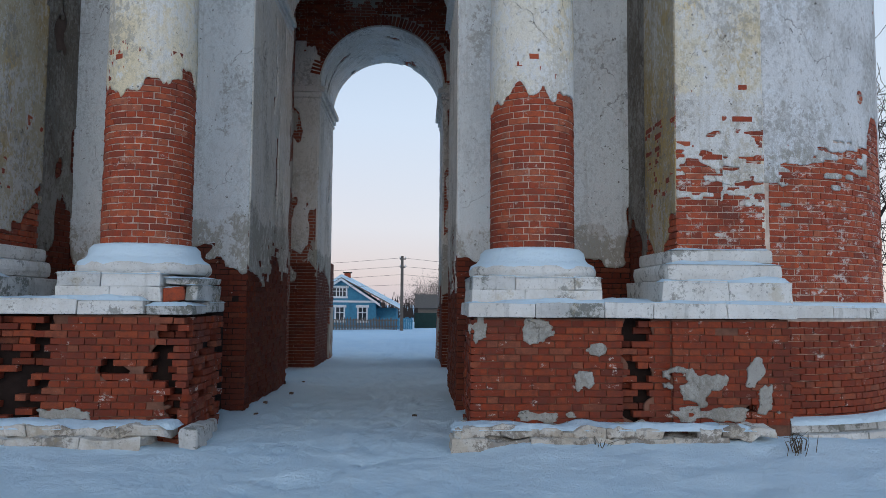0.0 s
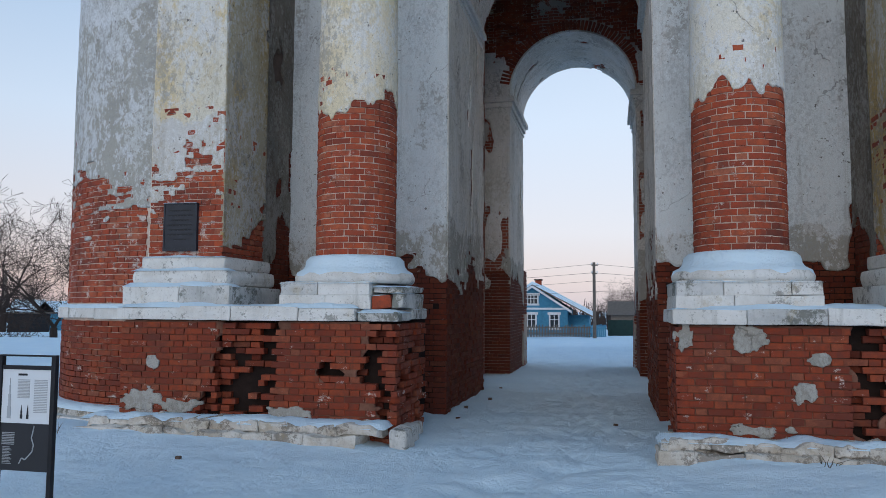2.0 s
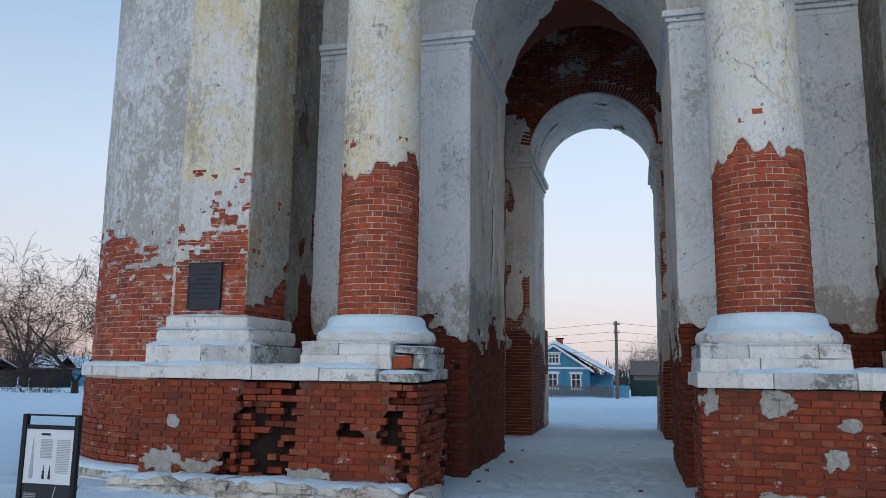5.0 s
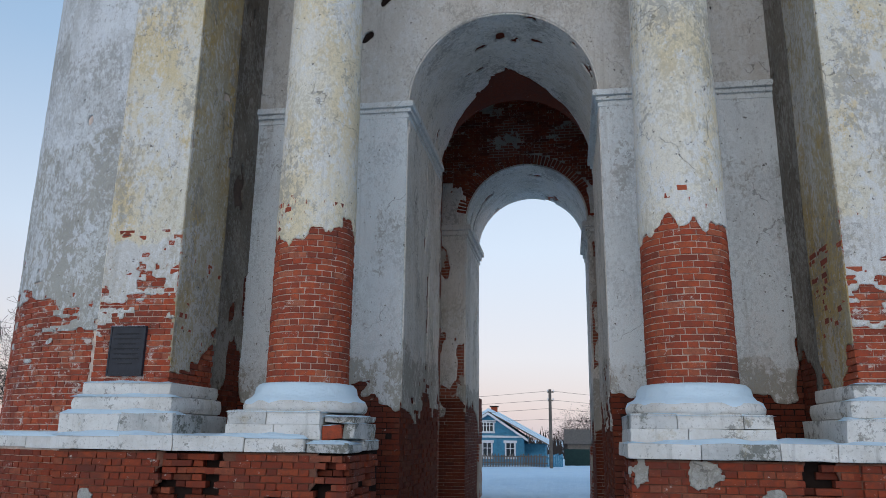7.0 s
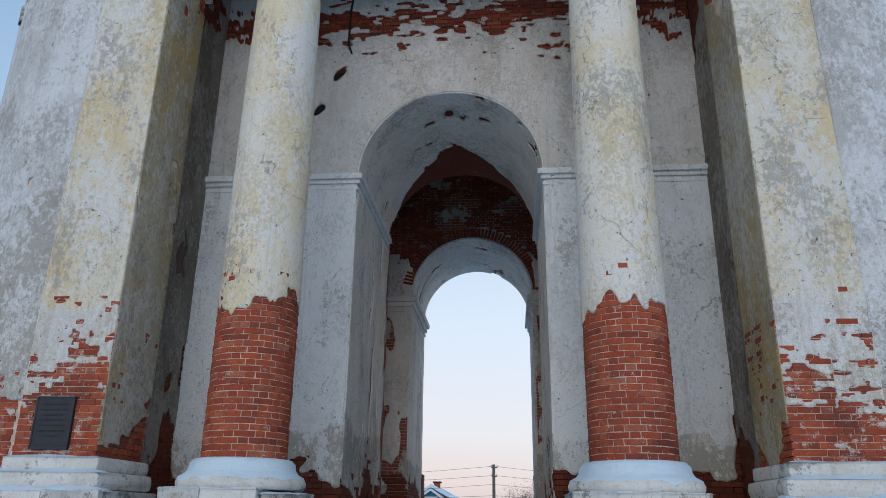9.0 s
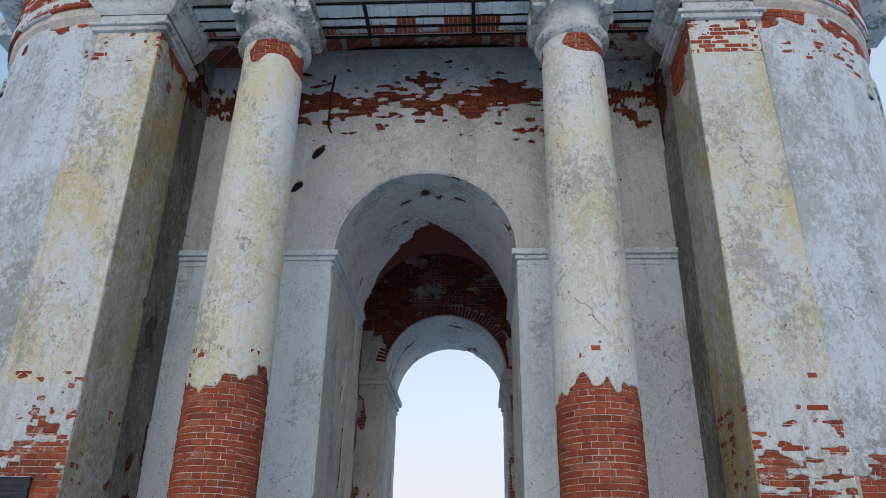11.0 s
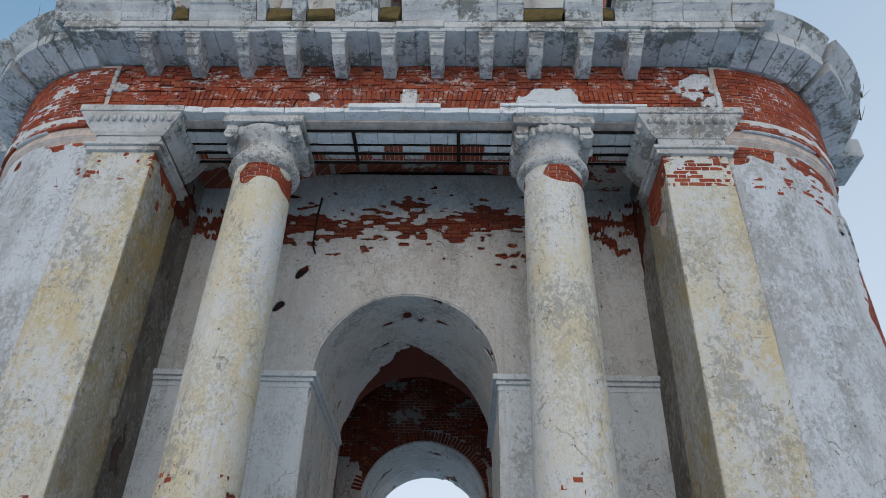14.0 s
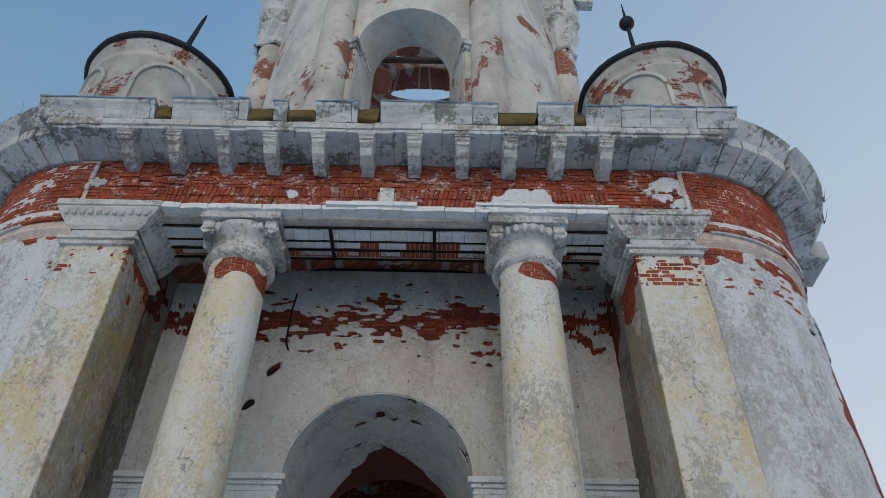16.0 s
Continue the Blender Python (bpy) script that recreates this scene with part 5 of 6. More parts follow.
# cornice: soffit slabs, brackets, white fascia and a broken crown
stones_along("cornice_soffit", -5.9, 5.9, 8.24, 9.02, 12.02, 12.10, STONE_GREY, ent, 0.40, 0.46, 221, 0.012, 0.03)
stones_along("cornice_fascia", -6.02, 6.02, 8.20, 9.4, 12.10, 12.25, STONE_WORN, ent, 0.6, 1.0, 222, 0.008)
rng = np.random.default_rng(223)
GAPS = ((-4.15, -3.85), (-2.50, -2.05), (-1.80, -1.30), (-0.55, -0.15), (1.95, 2.65), (3.3, 3.5))
x = -6.2
while x < 6.15:
    w = rng.uniform(0.45, 1.25)
    stop = [b for gap in GAPS for b in gap if b > x + 0.05] + [6.2]
    w = min(w, min(stop) - x)
    broken = any(a - 0.02 <= x < b - 0.05 for a, b in GAPS)
    bm, zt = bmesh.new(), 12.60 + rng.uniform(-0.03, 0.03)
    if broken:
        box(bm, x + 0.01, x + w - 0.01, 8.14, 9.6, 12.25, 12.53, 0.04, 0.06, x)
        part("crown_base", bm, MOSS, ent, "mossy broken core of the cornice")
    else:
        prof = [(8.20, 12.25), (8.17, 12.31), (8.13, 12.40), (8.06, 12.48), (8.02, 12.52), (8.02, zt), (9.6, zt + 0.02), (9.6, 12.25)]
        for xx in (x + 0.006, x + w - 0.006):
            for y, z in prof:
                bm.verts.new((xx, y, z + rng.uniform(-0.02, 0.02)))
        bm.verts.ensure_lookup_table()
        n = len(prof)
        for i in range(n):
            k = (i + 1) % n
            bm.faces.new((bm.verts[i], bm.verts[n + i], bm.verts[n + k], bm.verts[k]))
        bm.faces.new([bm.verts[i] for i in range(n)])
        bm.faces.new([bm.verts[n + i] for i in reversed(range(n))])
        part("crown_stone", bm, STONE_GREY, ent)
    if not broken or rng.random() < 0.5:
        snow_cap("snow_cap", x, x + w, 7.99 if not broken else 8.16, 9.0, (zt if not broken else 12.53) - 0.01, 0.05, ent, 0.08, int(x * 10) + 300)
    x += w
stones_along("crown_core", -5.9, 5.9, 8.5, 9.8, 12.25, 12.62, MOSS, ent, 0.5, 1.2, 224, 0.03, 0.15)
for i in range(11):
    xx = -4.60 + i * 0.845
    br = empty("bracket", xx, 8.6, 12.0)
    br.parent = ent
    br.location = (xx, 8.6 - 9.0, 12.0 - 10.8)
    lost = i in (0, 2)
    bm = bmesh.new()
    y0 = 8.30 if not lost else 8.55
    prof = [(8.28, 12.02), (8.28, 11.97), (8.32, 11.93), (8.34, 11.86), (8.42, 11.82), (8.50, 11.72), (8.70, 11.66), (8.95, 11.64), (9.02, 11.70), (9.02, 12.02)]
    if lost:
        prof = [(8.28, 12.02), (8.28, 11.96), (8.36, 11.90), (8.5, 11.88), (8.6, 11.80), (8.8, 11.74), (9.02, 11.72), (9.02, 12.02)]
    for dx in (-0.105, 0.105):
        for y, z in prof:
            bm.verts.new((xx + dx * (1.25 if z > 11.9 else 1.0), y + RNG.uniform(-0.012, 0.012), z + RNG.uniform(-0.01, 0.01)))
    bm.verts.ensure_lookup_table()
    n = len(prof)
    for q in range(n):
        k = (q + 1) % n
        bm.faces.new((bm.verts[q], bm.verts[n + q], bm.verts[n + k], bm.verts[k]))
    bm.faces.new([bm.verts[q] for q in range(n)])
    bm.faces.new([bm.verts[n + q] for q in reversed(range(n))])
    bmesh.ops.subdivide_edges(bm, edges=list(bm.edges), cuts=1)
    for q in bm.verts:
        q.co += noise.noise_vector(q.co * 9) * 0.022
    part("bracket_body", bm, STONE_WORN, br, "white stone bracket, worn")
    part("bracket_cap", box(bmesh.new(), xx - 0.15, xx + 0.15, 8.26, 8.9, 11.99, 12.06, 0.012, 0.01), STONE_WORN, br)
    part("bracket_cap", box(bmesh.new(), xx - 0.125, xx + 0.125, 8.29, 8.9, 11.93, 11.99, 0.012, 0.01), STONE_WORN, br)

roof = block("roof", -5.6, 5.6, 9.5, 24.2, 12.2, 12.6, SNOW, None, 0)
tagged(roof, "flat snowy roof behind the cornice", "roof", kind="structure")

# ---------------------------------------------------------------- corner turrets and the belfry drum


def turret(s):
    cx, cy = 5.97 if s > 0 else -5.84, 10.85
    tu = empty("corner_turret", cx, cy, 12.5)
    tagged(tu, "small round turret of flaking brick with a dark metal dome", "turret", "corner turrets")
    v, f = ring_mesh(cx, cy, [(1.55, 12.4), (1.53, 15.85), (1.57, 15.87), (1.58, 15.94), (1.54, 15.96), (1.53, 16.18), (1.59, 16.21), (1.60, 16.28), (1.64, 16.31), (1.66, 16.40), (1.5, 16.42)], 56, wobble=0.02)
    piece("body", v, f, PATCHY, tu, "", True)
    # blind arched niches round the drum
    for a in (-0.55, 0.75, 2.1, 3.4, 4.7):
        v, f = [], []
        pts = [(-0.62, 12.6), (-0.62, 15.05)] + [(-0.62 * math.cos(math.pi * k / 12), 15.05 + 0.62 * math.sin(math.pi * k / 12)) for k in range(1, 12)] + [(0.62, 15.05), (0.62, 12.6)]
        for x, z in pts:
            for d, sc in ((0.0, 1.0), (0.05, 1.0), (0.05, 1.14), (0.0, 1.14)):
                t = s * a + x * sc / 1.57
                zz = z if z <= 15.05 else 15.05 + (z - 15.05) * sc
                v.append((cx + (1.545 + d) * math.sin(t), cy - (1.545 + d) * math.cos(t), zz))
        for k in range(len(pts) - 1):
            for j in range(4):
                f.append((4 * k + j, 4 * k + (j + 1) % 4, 4 * k + 4 + (j + 1) % 4, 4 * k + 4 + j))
        piece("niche_frame", v, f, PATCHY, tu, "raised rim of a blind arch")
    v, f = ring_mesh(cx, cy, [(1.55, 16.39), (1.74, 16.39), (1.77, 16.46), (1.75, 16.52), (1.70, 16.58), (1.45, 16.90), (1.05, 17.28), (0.6, 17.6), (0.25, 17.8), (0.12, 18.0), (0.0, 18.02)], 40, wobble=0.03)
    piece("dome", v, f, SHEET, tu, "dark battered sheet-metal dome", True)
    v, f = [], []
    lean = 0.0 if s > 0 else 0.28
    tube(v, f, (cx, cy, 17.8), (cx + lean * 0.8, cy, 19.9), 0.09, 0.05, 8)
    if s > 0:
        tube(v, f, (cx, cy, 20.3), (cx, cy, 21.2), 0.05, 0.012, 8)
    else:
        tube(v, f, (cx + lean * 0.8, cy, 19.9), (cx + lean * 0.95, cy, 20.2), 0.05, 0.012, 8)
    piece("finial_rod", v, f, SHEET, tu)
    if s > 0:
        bm = bmesh.new()
        bmesh.ops.create_uvsphere(bm, u_segments=16, v_segments=10, radius=0.21, matrix=Matrix.Translation((cx, cy, 20.15)))
        part("finial_ball", bm, SHEET, tu, "dark metal ball", True)


for s in (-1, 1):
    turret(s)

drum = empty("belfry_drum", 0, AXIS_Y, 12.6)
tagged(drum, "round belfry storey with attached columns and open arches", "belfry")
DR, DT, A_HALF, A_SPRING, D_TOP = 5.38, 1.3, 1.52, 20.4, 29.0


def drum_wall():
    """The curved wall with four tall arches, smooth at their rims, and a row of small openings above."""
    v, f = [], []
    arc = math.pi * DR / 4

    def patch(p, flip_):
        a, b = p.shape[:2]
        s0 = len(v)
        v.extend(map(tuple, p.reshape(-1, 3)))
        for i in range(a - 1):
            for j in range(b - 1):
                q = (s0 + i * b + j, s0 + (i + 1) * b + j, s0 + (i + 1) * b + j + 1, s0 + i * b + j + 1)
                f.append(q[::-1] if flip_ else q)

    def wrap(x, z, r, k):
        t = x / DR + k * math.pi / 2
        return r * np.sin(t), AXIS_Y - r * np.cos(t), z

    def over(a, w):
        ax, az = -A_HALF * np.cos(a), A_SPRING + A_HALF * np.sin(a)
        hh = 27.4 - A_SPRING
        kk = np.minimum(arc / np.maximum(np.abs(np.cos(a)), 1e-6), hh / np.maximum(np.sin(a), 1e-6))
        return ax + (-kk * np.cos(a) - ax) * w, az + (A_SPRING + kk * np.sin(a) - az) * w

    corner_a = math.atan2(27.4 - A_SPRING, arc)
    angles = np.unique(np.concatenate([np.linspace(0, math.pi, 41), (corner_a, math.pi - corner_a)]))
    for k in range(4):
        for r, inner in ((DR, False), (DR - DT, True)):
            for x0, x1 in ((-arc, -A_HALF), (A_HALF, arc)):
                patch(grid(np.linspace(x0, x1, 10), np.linspace(12.4, A_SPRING, 6), lambda u, w: wrap(u, w, r, k)), inner)
            patch(grid(angles, np.linspace(0, 1, 8), lambda u, w: wrap(*over(u, w), r, k)), inner)
        rr = np.linspace(DR, DR - DT, 3)
        patch(grid(np.linspace(0, math.pi, 41), rr, lambda u, w: wrap(-A_HALF * np.cos(u), A_SPRING + A_HALF * np.sin(u), w, k)), False)
        for x in (-A_HALF, A_HALF):
            patch(grid(np.linspace(12.4, A_SPRING, 6), rr, lambda u, w: wrap(0 * u + x, u, w, k)), False)
    w_ = piece("wall", v, f, PATCHY_DRUM, drum)
    bm = bmesh.new()
    bm.from_mesh(w_.data)
    bmesh.ops.remove_doubles(bm, verts=bm.verts, dist=0.002)
    bm.to_mesh(w_.data)
    bm.free()
    n, v, f, index = 288, [], [], {}
    lv = [27.4, 28.5, D_TOP, 30.2, 30.8, 31.4] + [31.4 + 1.5 * math.sin(q * math.pi / 24) for q in range(1, 13)] + [33.2, 35.5, 36.2]

    def solid(t, z):
        a = (t + math.pi / 4) % (math.pi / 2) - math.pi / 4
        w2 = 1.5 if 30.2 < z < 31.4 else math.sqrt(max(1.5 ** 2 - (z - 31.4) ** 2, 0)) if 31.4 <= z < 32.9 else 1.4 if 33.2 < z < 35.5 else -1
        return not (abs(a) * (DR - DT) < w2)

    def vert(i, j, inner):
        key = (i % n, j, inner)
        if key not in index:
            t = 2 * math.pi * i / n
            r = DR - DT if inner else DR
            index[key] = len(v)
            v.append((r * math.sin(t), AXIS_Y - r * math.cos(t), lv[j]))
        return index[key]

    full = {(i, j): solid(2 * math.pi * (i + 0.5) / n, (lv[j] + lv[j + 1]) / 2) for i in range(n) for j in range(len(lv) - 1)}
    for (i, j), on in full.items():
        if not on:
            continue
        for inner in (0, 1):
            q = (vert(i, j, inner), vert(i + 1, j, inner), vert(i + 1, j + 1, inner), vert(i, j + 1, inner))
            f.append(q if not inner else q[::-1])
        for (di, dj, a, b) in ((-1, 0, (0, 0), (0, 1)), (1, 0, (1, 1), (1, 0)), (0, -1, (1, 0), (0, 0)), (0, 1, (0, 1), (1, 1))):
            if not full.get(((i + di) % n, j + dj), False):
                f.append((vert(i + a[0], j + a[1], 0), vert(i + b[0], j + b[1], 0), vert(i + b[0], j + b[1], 1), vert(i + a[0], j + a[1], 1)))
    piece("upper_wall", v, f, PATCHY_DARK, drum)


PATCHY_DRUM = patchy_material("drum_plaster", 0.7, 0.60, (0.60, 0.575, 0.53))
drum_wall()
for k in range(4):
    for sg in (-1, 1):
        t = k * math.pi / 2 + sg * 0.405
        for tt, big in ((t, True),):
            x, y = (DR + 0.12) * math.sin(tt), AXIS_Y - (DR + 0.12) * math.cos(tt)
            if k == 2:
                continue
            shaft = piece("attached_column", *ring_mesh(x, y, [(0.52, 12.5), (0.50, 18), (0.46, 24.2)], 24, wobble=0.02), PATCHY, drum, "flaking attached column", True)
            piece("column_capital", *ring_mesh(x, y, [(0.46, 24.2), (0.56, 24.25), (0.52, 24.4), (0.54, 24.7), (0.72, 25.2), (0.64, 25.5), (0.82, 26.0), (0.76, 26.3), (0.92, 26.9), (0.86, 27.3)], 20, wobble=0.22), STONE_GREY, shaft, "crumbling leafy capital")
        te = k * math.pi / 2 + sg * 0.315
        for r_, z0, z1, o in ((DR, 12.5, 20.0, 0.0), (DR, 20.0, 20.18, 0.08), (DR, 20.18, 20.4, 0.14)):
            a0, a1 = -math.pi / 2 + te - 0.028 - o * 0.1, -math.pi / 2 + te + 0.028 + o * 0.1
            piece("arch_jamb" if o == 0 else "arch_impost", *ring_mesh(0, AXIS_Y, [(r_ - 1.0, z0), (r_ + 0.05 + o, z0), (r_ + 0.05 + o, z1), (r_ - 1.0, z1), (r_ - 1.0, z0)], 4, a0, a1, 0.01, True), PATCHY if o == 0 else STONE_GREY, drum)
piece("upper_cornice", *ring_mesh(0, AXIS_Y, [(DR, 27.3), (DR + 0.75, 27.3), (DR + 0.8, 27.9), (DR + 0.5, 28.0), (DR + 0.5, 28.6), (DR + 1.0, 29.0), (DR, 29.1)], 72, wobble=0.1), STONE_GREY, drum, "broken stone cornice")
block("cornice_fragment", 5.2, 6.5, 14.2, 14.6, 27.3, 27.6, STONE_GREY, drum, 0.05, 0.03)
v, f = [], []
tube(v, f, (-3.6, 20.2, 32.3), (3.6, 20.2, 32.3), 0.16, 0.16, 8)
piece("timber_beam", v, f, WOOD, drum, "dark charred beam")
piece("parapet", *ring_mesh(0, AXIS_Y, [(DR + 0.7, 12.5), (DR + 0.7, 12.75), (DR, 12.8)], 60, wobble=0.05), MOSS, drum)

# ---------------------------------------------------------------- fittings on the tower
plq = empty("plaque", -4.735, 9.0, 2.68)
tagged(plq, "dark memorial plaque with faint raised lettering on brick", "plaque")
part("plate", box(bmesh.new(), -4.985, -4.485, 8.985, 9.035, 2.36, 3.01, 0.008), PLAQUE, plq)
for z0, z1, xa, xb, y0 in ((2.36, 2.385, -4.985, -4.485, 8.978), (2.985, 3.01, -4.985, -4.485, 8.978), (2.385, 2.985, -4.985, -4.962, 8.978), (2.385, 2.985, -4.508, -4.485, 8.978)):
    part("rim", box(bmesh.new(), xa, xb, y0, 8.99, z0, z1, 0.003), PLAQUE, plq)
for k in range(7):
    w = (0.16, 0.19, 0.13, 0.18, 0.17, 0.19, 0.10)[k]
    part("text_bar", box(bmesh.new(), -4.735 - w, -4.735 + w, 8.981, 8.987, 2.90 - k * 0.065, 2.917 - k * 0.065), FRAME, plq)
snow_cap("snow_cap", -4.98, -4.49, 8.98, 9.03, 3.005, 0.02, plq, 0.03, 5)

bar = empty("iron_stay", -1.72, 11.1, 9.8)
tagged(bar, "bent rusty iron stay hanging from the portico ceiling", "iron bar")
v, f = [], []
for a, b in (((-1.72, 10.9, 10.5), (-1.80, 11.05, 10.2)), ((-1.80, 11.05, 10.2), (-1.84, 11.2, 9.62)), ((-1.84, 11.2, 9.62), (-1.78, 11.32, 9.45))):
    tube(v, f, a, b, 0.02, 0.02, 6)
piece("rod", v, f, IRON, bar)

# ---------------------------------------------------------------- information board
sign = empty("information_board", -3.38, 4.9, 0)
tagged(sign, "black metal information board with white and dark printed panels", "sign")
for x in (-3.62, -3.15):
    part("post", box(bmesh.new(), x - 0.018, x + 0.018, 4.88, 4.92, -0.2, 1.245, 0.004), FRAME, sign)
part("top_rail", box(bmesh.new(), -3.60, -3.17, 4.885, 4.915, 1.232, 1.245, 0.003), FRAME, sign)
part("rail", box(bmesh.new(), -3.60, -3.17, 4.885, 4.915, 1.135, 1.165, 0.003), FRAME, sign)
part("upper_panel", box(bmesh.new(), -3.60, -3.17, 4.892, 4.908, 0.735, 1.135, 0.002), PANEL, sign, "white printed panel")
part("lower_panel", box(bmesh.new(), -3.60, -3.17, 4.892, 4.908, 0.385, 0.735, 0.002), PANEL_DARK, sign, "dark printed map panel")
for k in range(13):
    part("text_bar", box(bmesh.new(), -3.46, -3.355, 4.8885, 4.891, 1.055 - k * 0.011, 1.061 - k * 0.011), INK, sign)
for k in range(20):
    part("text_bar", box(bmesh.new(), -3.315, -3.20, 4.8885, 4.891, 1.055 - k * 0.0125, 1.061 - k * 0.0125), INK, sign)
part("text_bar", box(bmesh.new(), -3.46, -3.38, 4.8885, 4.891, 1.09, 1.105), FRAME, sign)
for k in range(8):
    part("text_bar", box(bmesh.new(), -3.58, -3.47, 4.8885, 4.891, 0.66 - k * 0.012, 0.666 - k * 0.012), INK_LIGHT, sign)
for k in range(12):
    part("text_bar", box(bmesh.new(), -3.57, -3.51 + 0.01 * (k % 3), 4.8885, 4.891, 0.555 - k * 0.011, 0.560 - k * 0.011), INK_LIGHT, sign)
for x, w, m in ((-3.42, 0.010, PANEL_DARK), (-3.365, 0.010, PANEL_DARK), (-3.53, 0.016, INK)):
    v, f = [], []
    tall = 0.10 if m is PANEL_DARK else 0.30
    z0 = 0.77
    for k, (ww, h0, h1) in enumerate(((1.0, 0, 0.3), (0.7, 0.3, 0.6), (0.35, 0.6, 0.82), (0.12, 0.82, 1.0))):
        box_bm = box(bmesh.new(), x - w * ww, x + w * ww, 4.8885, 4.891, z0 + tall * h0, z0 + tall * h1)
        part("tower_drawing", box_bm, m, sign)
v, f = [], []
pts = [(-3.42, 0.44), (-3.40, 0.48), (-3.37, 0.47), (-3.34, 0.50), (-3.31, 0.53), (-3.30, 0.58), (-3.32, 0.63), (-3.30, 0.72)]
for a, b in zip(pts[:-1], pts[1:]):
    tube(v, f, (a[0], 4.89, a[1]), (b[0], 4.89, b[1]), 0.005, 0.005, 4)
piece("map_line", v, f, INK, sign, "pale river line on the map")

# ---------------------------------------------------------------- beyond the passage: house, fence, poles, woods


def gz(x, y):
    return float(ground_height(np.array([[x, y, 0.0]]))[0])


house = empty("wooden_house", -5.25, 60, -0.65)
tagged(house, "small blue boarded village house with white carved window frames", "house")
HX0, HX1, HY0, HY1, HB, HE, HP = -8.0, -2.5, 60.0, 68.0, -0.65, 1.62, 3.45
v = [(HX0, HY0, HB), (HX1, HY0, HB), (HX1, HY0, HE), ((HX0 + HX1) / 2, HY0, HP - 0.08), (HX0, HY0, HE), (HX0, HY1, HB), (HX1, HY1, HB), (HX1, HY1, HE), ((HX0 + HX1) / 2, HY1, HP - 0.08), (HX0, HY1, HE)]
piece("wall", v, [(0, 1, 2, 3, 4), (5, 9, 8, 7, 6), (1, 6, 7, 2), (0, 4, 9, 5)], BLUE, house)
for k in range(22):
    z = HB + 0.1 + k * 0.185
    hw = 2.72 if z < HE else max(0.0, 2.72 * (HP - z) / (HP - HE)) - 0.1
    if hw > 0.2:
        part("board", box(bmesh.new(), -5.25 - hw, -5.25 + hw, 59.97, 60.0, z, z + 0.165, 0.008), BLUE, house)
for sx in (-1, 1):
    ex, px, ez = (-5.25 + sx * 3.05), -5.25, HE - 0.2
    if sx > 0:
        ex, ez = -0.55, 0.98
    v, f = [], []
    for y in (59.6, 68.4):
        v += [(px, y, HP), (ex, y, ez), (ex, y, ez + 0.10), (px, y, HP + 0.10)]
    f = [(0, 1, 2, 3), (4, 7, 6, 5), (0, 4, 5, 1), (1, 5, 6, 2), (2, 6, 7, 3)]
    roof_side = piece("roof", v, f, WOOD, house)
    v2 = [(a, b, c + (0.10 if i % 4 in (0, 1) else 0.24)) for i, (a, b, c) in enumerate(v)]
    v2 = [(a, b, c) for (a, b, c) in v2]
    piece("roof_snow", v2, f, SNOW, roof_side, "thick snow on the roof")
    v, f = [], []
    ux = -5.25 + sx * 3.1
    for y in (59.52, 59.6):
        v += [(px, y, HP - 0.16), (ux, y, HE - 0.36), (ux, y, HE - 0.16), (px, y, HP + 0.04)]
    piece("barge_board", v, [(0, 1, 2, 3), (4, 7, 6, 5), (0, 4, 5, 1), (2, 6, 7, 3)], WHITE, house)
part("chimney", box(bmesh.new(), -5.35, -4.85, 63, 63.5, 3.0, 4.0, 0.02), BRICKS, house)
part("chimney_cap", box(bmesh.new(), -5.45, -4.75, 62.9, 63.6, 4.0, 4.1, 0.02), IRON, house)
part("eave_band", box(bmesh.new(), HX0 - 0.1, HX1 + 0.1, 59.86, 60.0, HE - 0.08, HE + 0.08, 0.01), WHITE, house)


def house_window(x, z, w, h, panes):
    win = empty("window", x, 59.95, z)
    win.parent = house
    win.location = (x + 5.25, 59.95 - 60, z + 0.65)
    part("glass", box(bmesh.new(), x - w, x + w, 59.93, 59.96, z - h, z + h), GLASS, win)
    for xa, xb, za, zb in ((-w - 0.12, -w, -h - 0.1, h + 0.1), (w, w + 0.12, -h - 0.1, h + 0.1), (-w - 0.22, w + 0.22, h, h + 0.2), (-w - 0.18, w + 0.18, -h - 0.16, -h)):
        part("casing", box(bmesh.new(), x + xa, x + xb, 59.88, 59.96, z + za, z + zb, 0.01), WHITE, win)
    for k in range(1, panes):
        xx = x - w + 2 * w * k / panes
        part("glazing_bar", box(bmesh.new(), xx - 0.03, xx + 0.03, 59.91, 59.95, z - h, z + h), WHITE, win)
    part("glazing_bar", box(bmesh.new(), x - w, x + w, 59.91, 59.95, z + h * 0.2, z + h * 0.2 + 0.05), WHITE, win)


house_window(-5.4, 2.35, 0.5, 0.32, 4)
for x in (-7.2, -5.35, -3.55):
    house_window(x, 0.62, 0.30, 0.52, 2)
annex = block("porch", -2.5, -0.9, 62, 67, -0.7, 1.1, BLUE, house, 0.02)

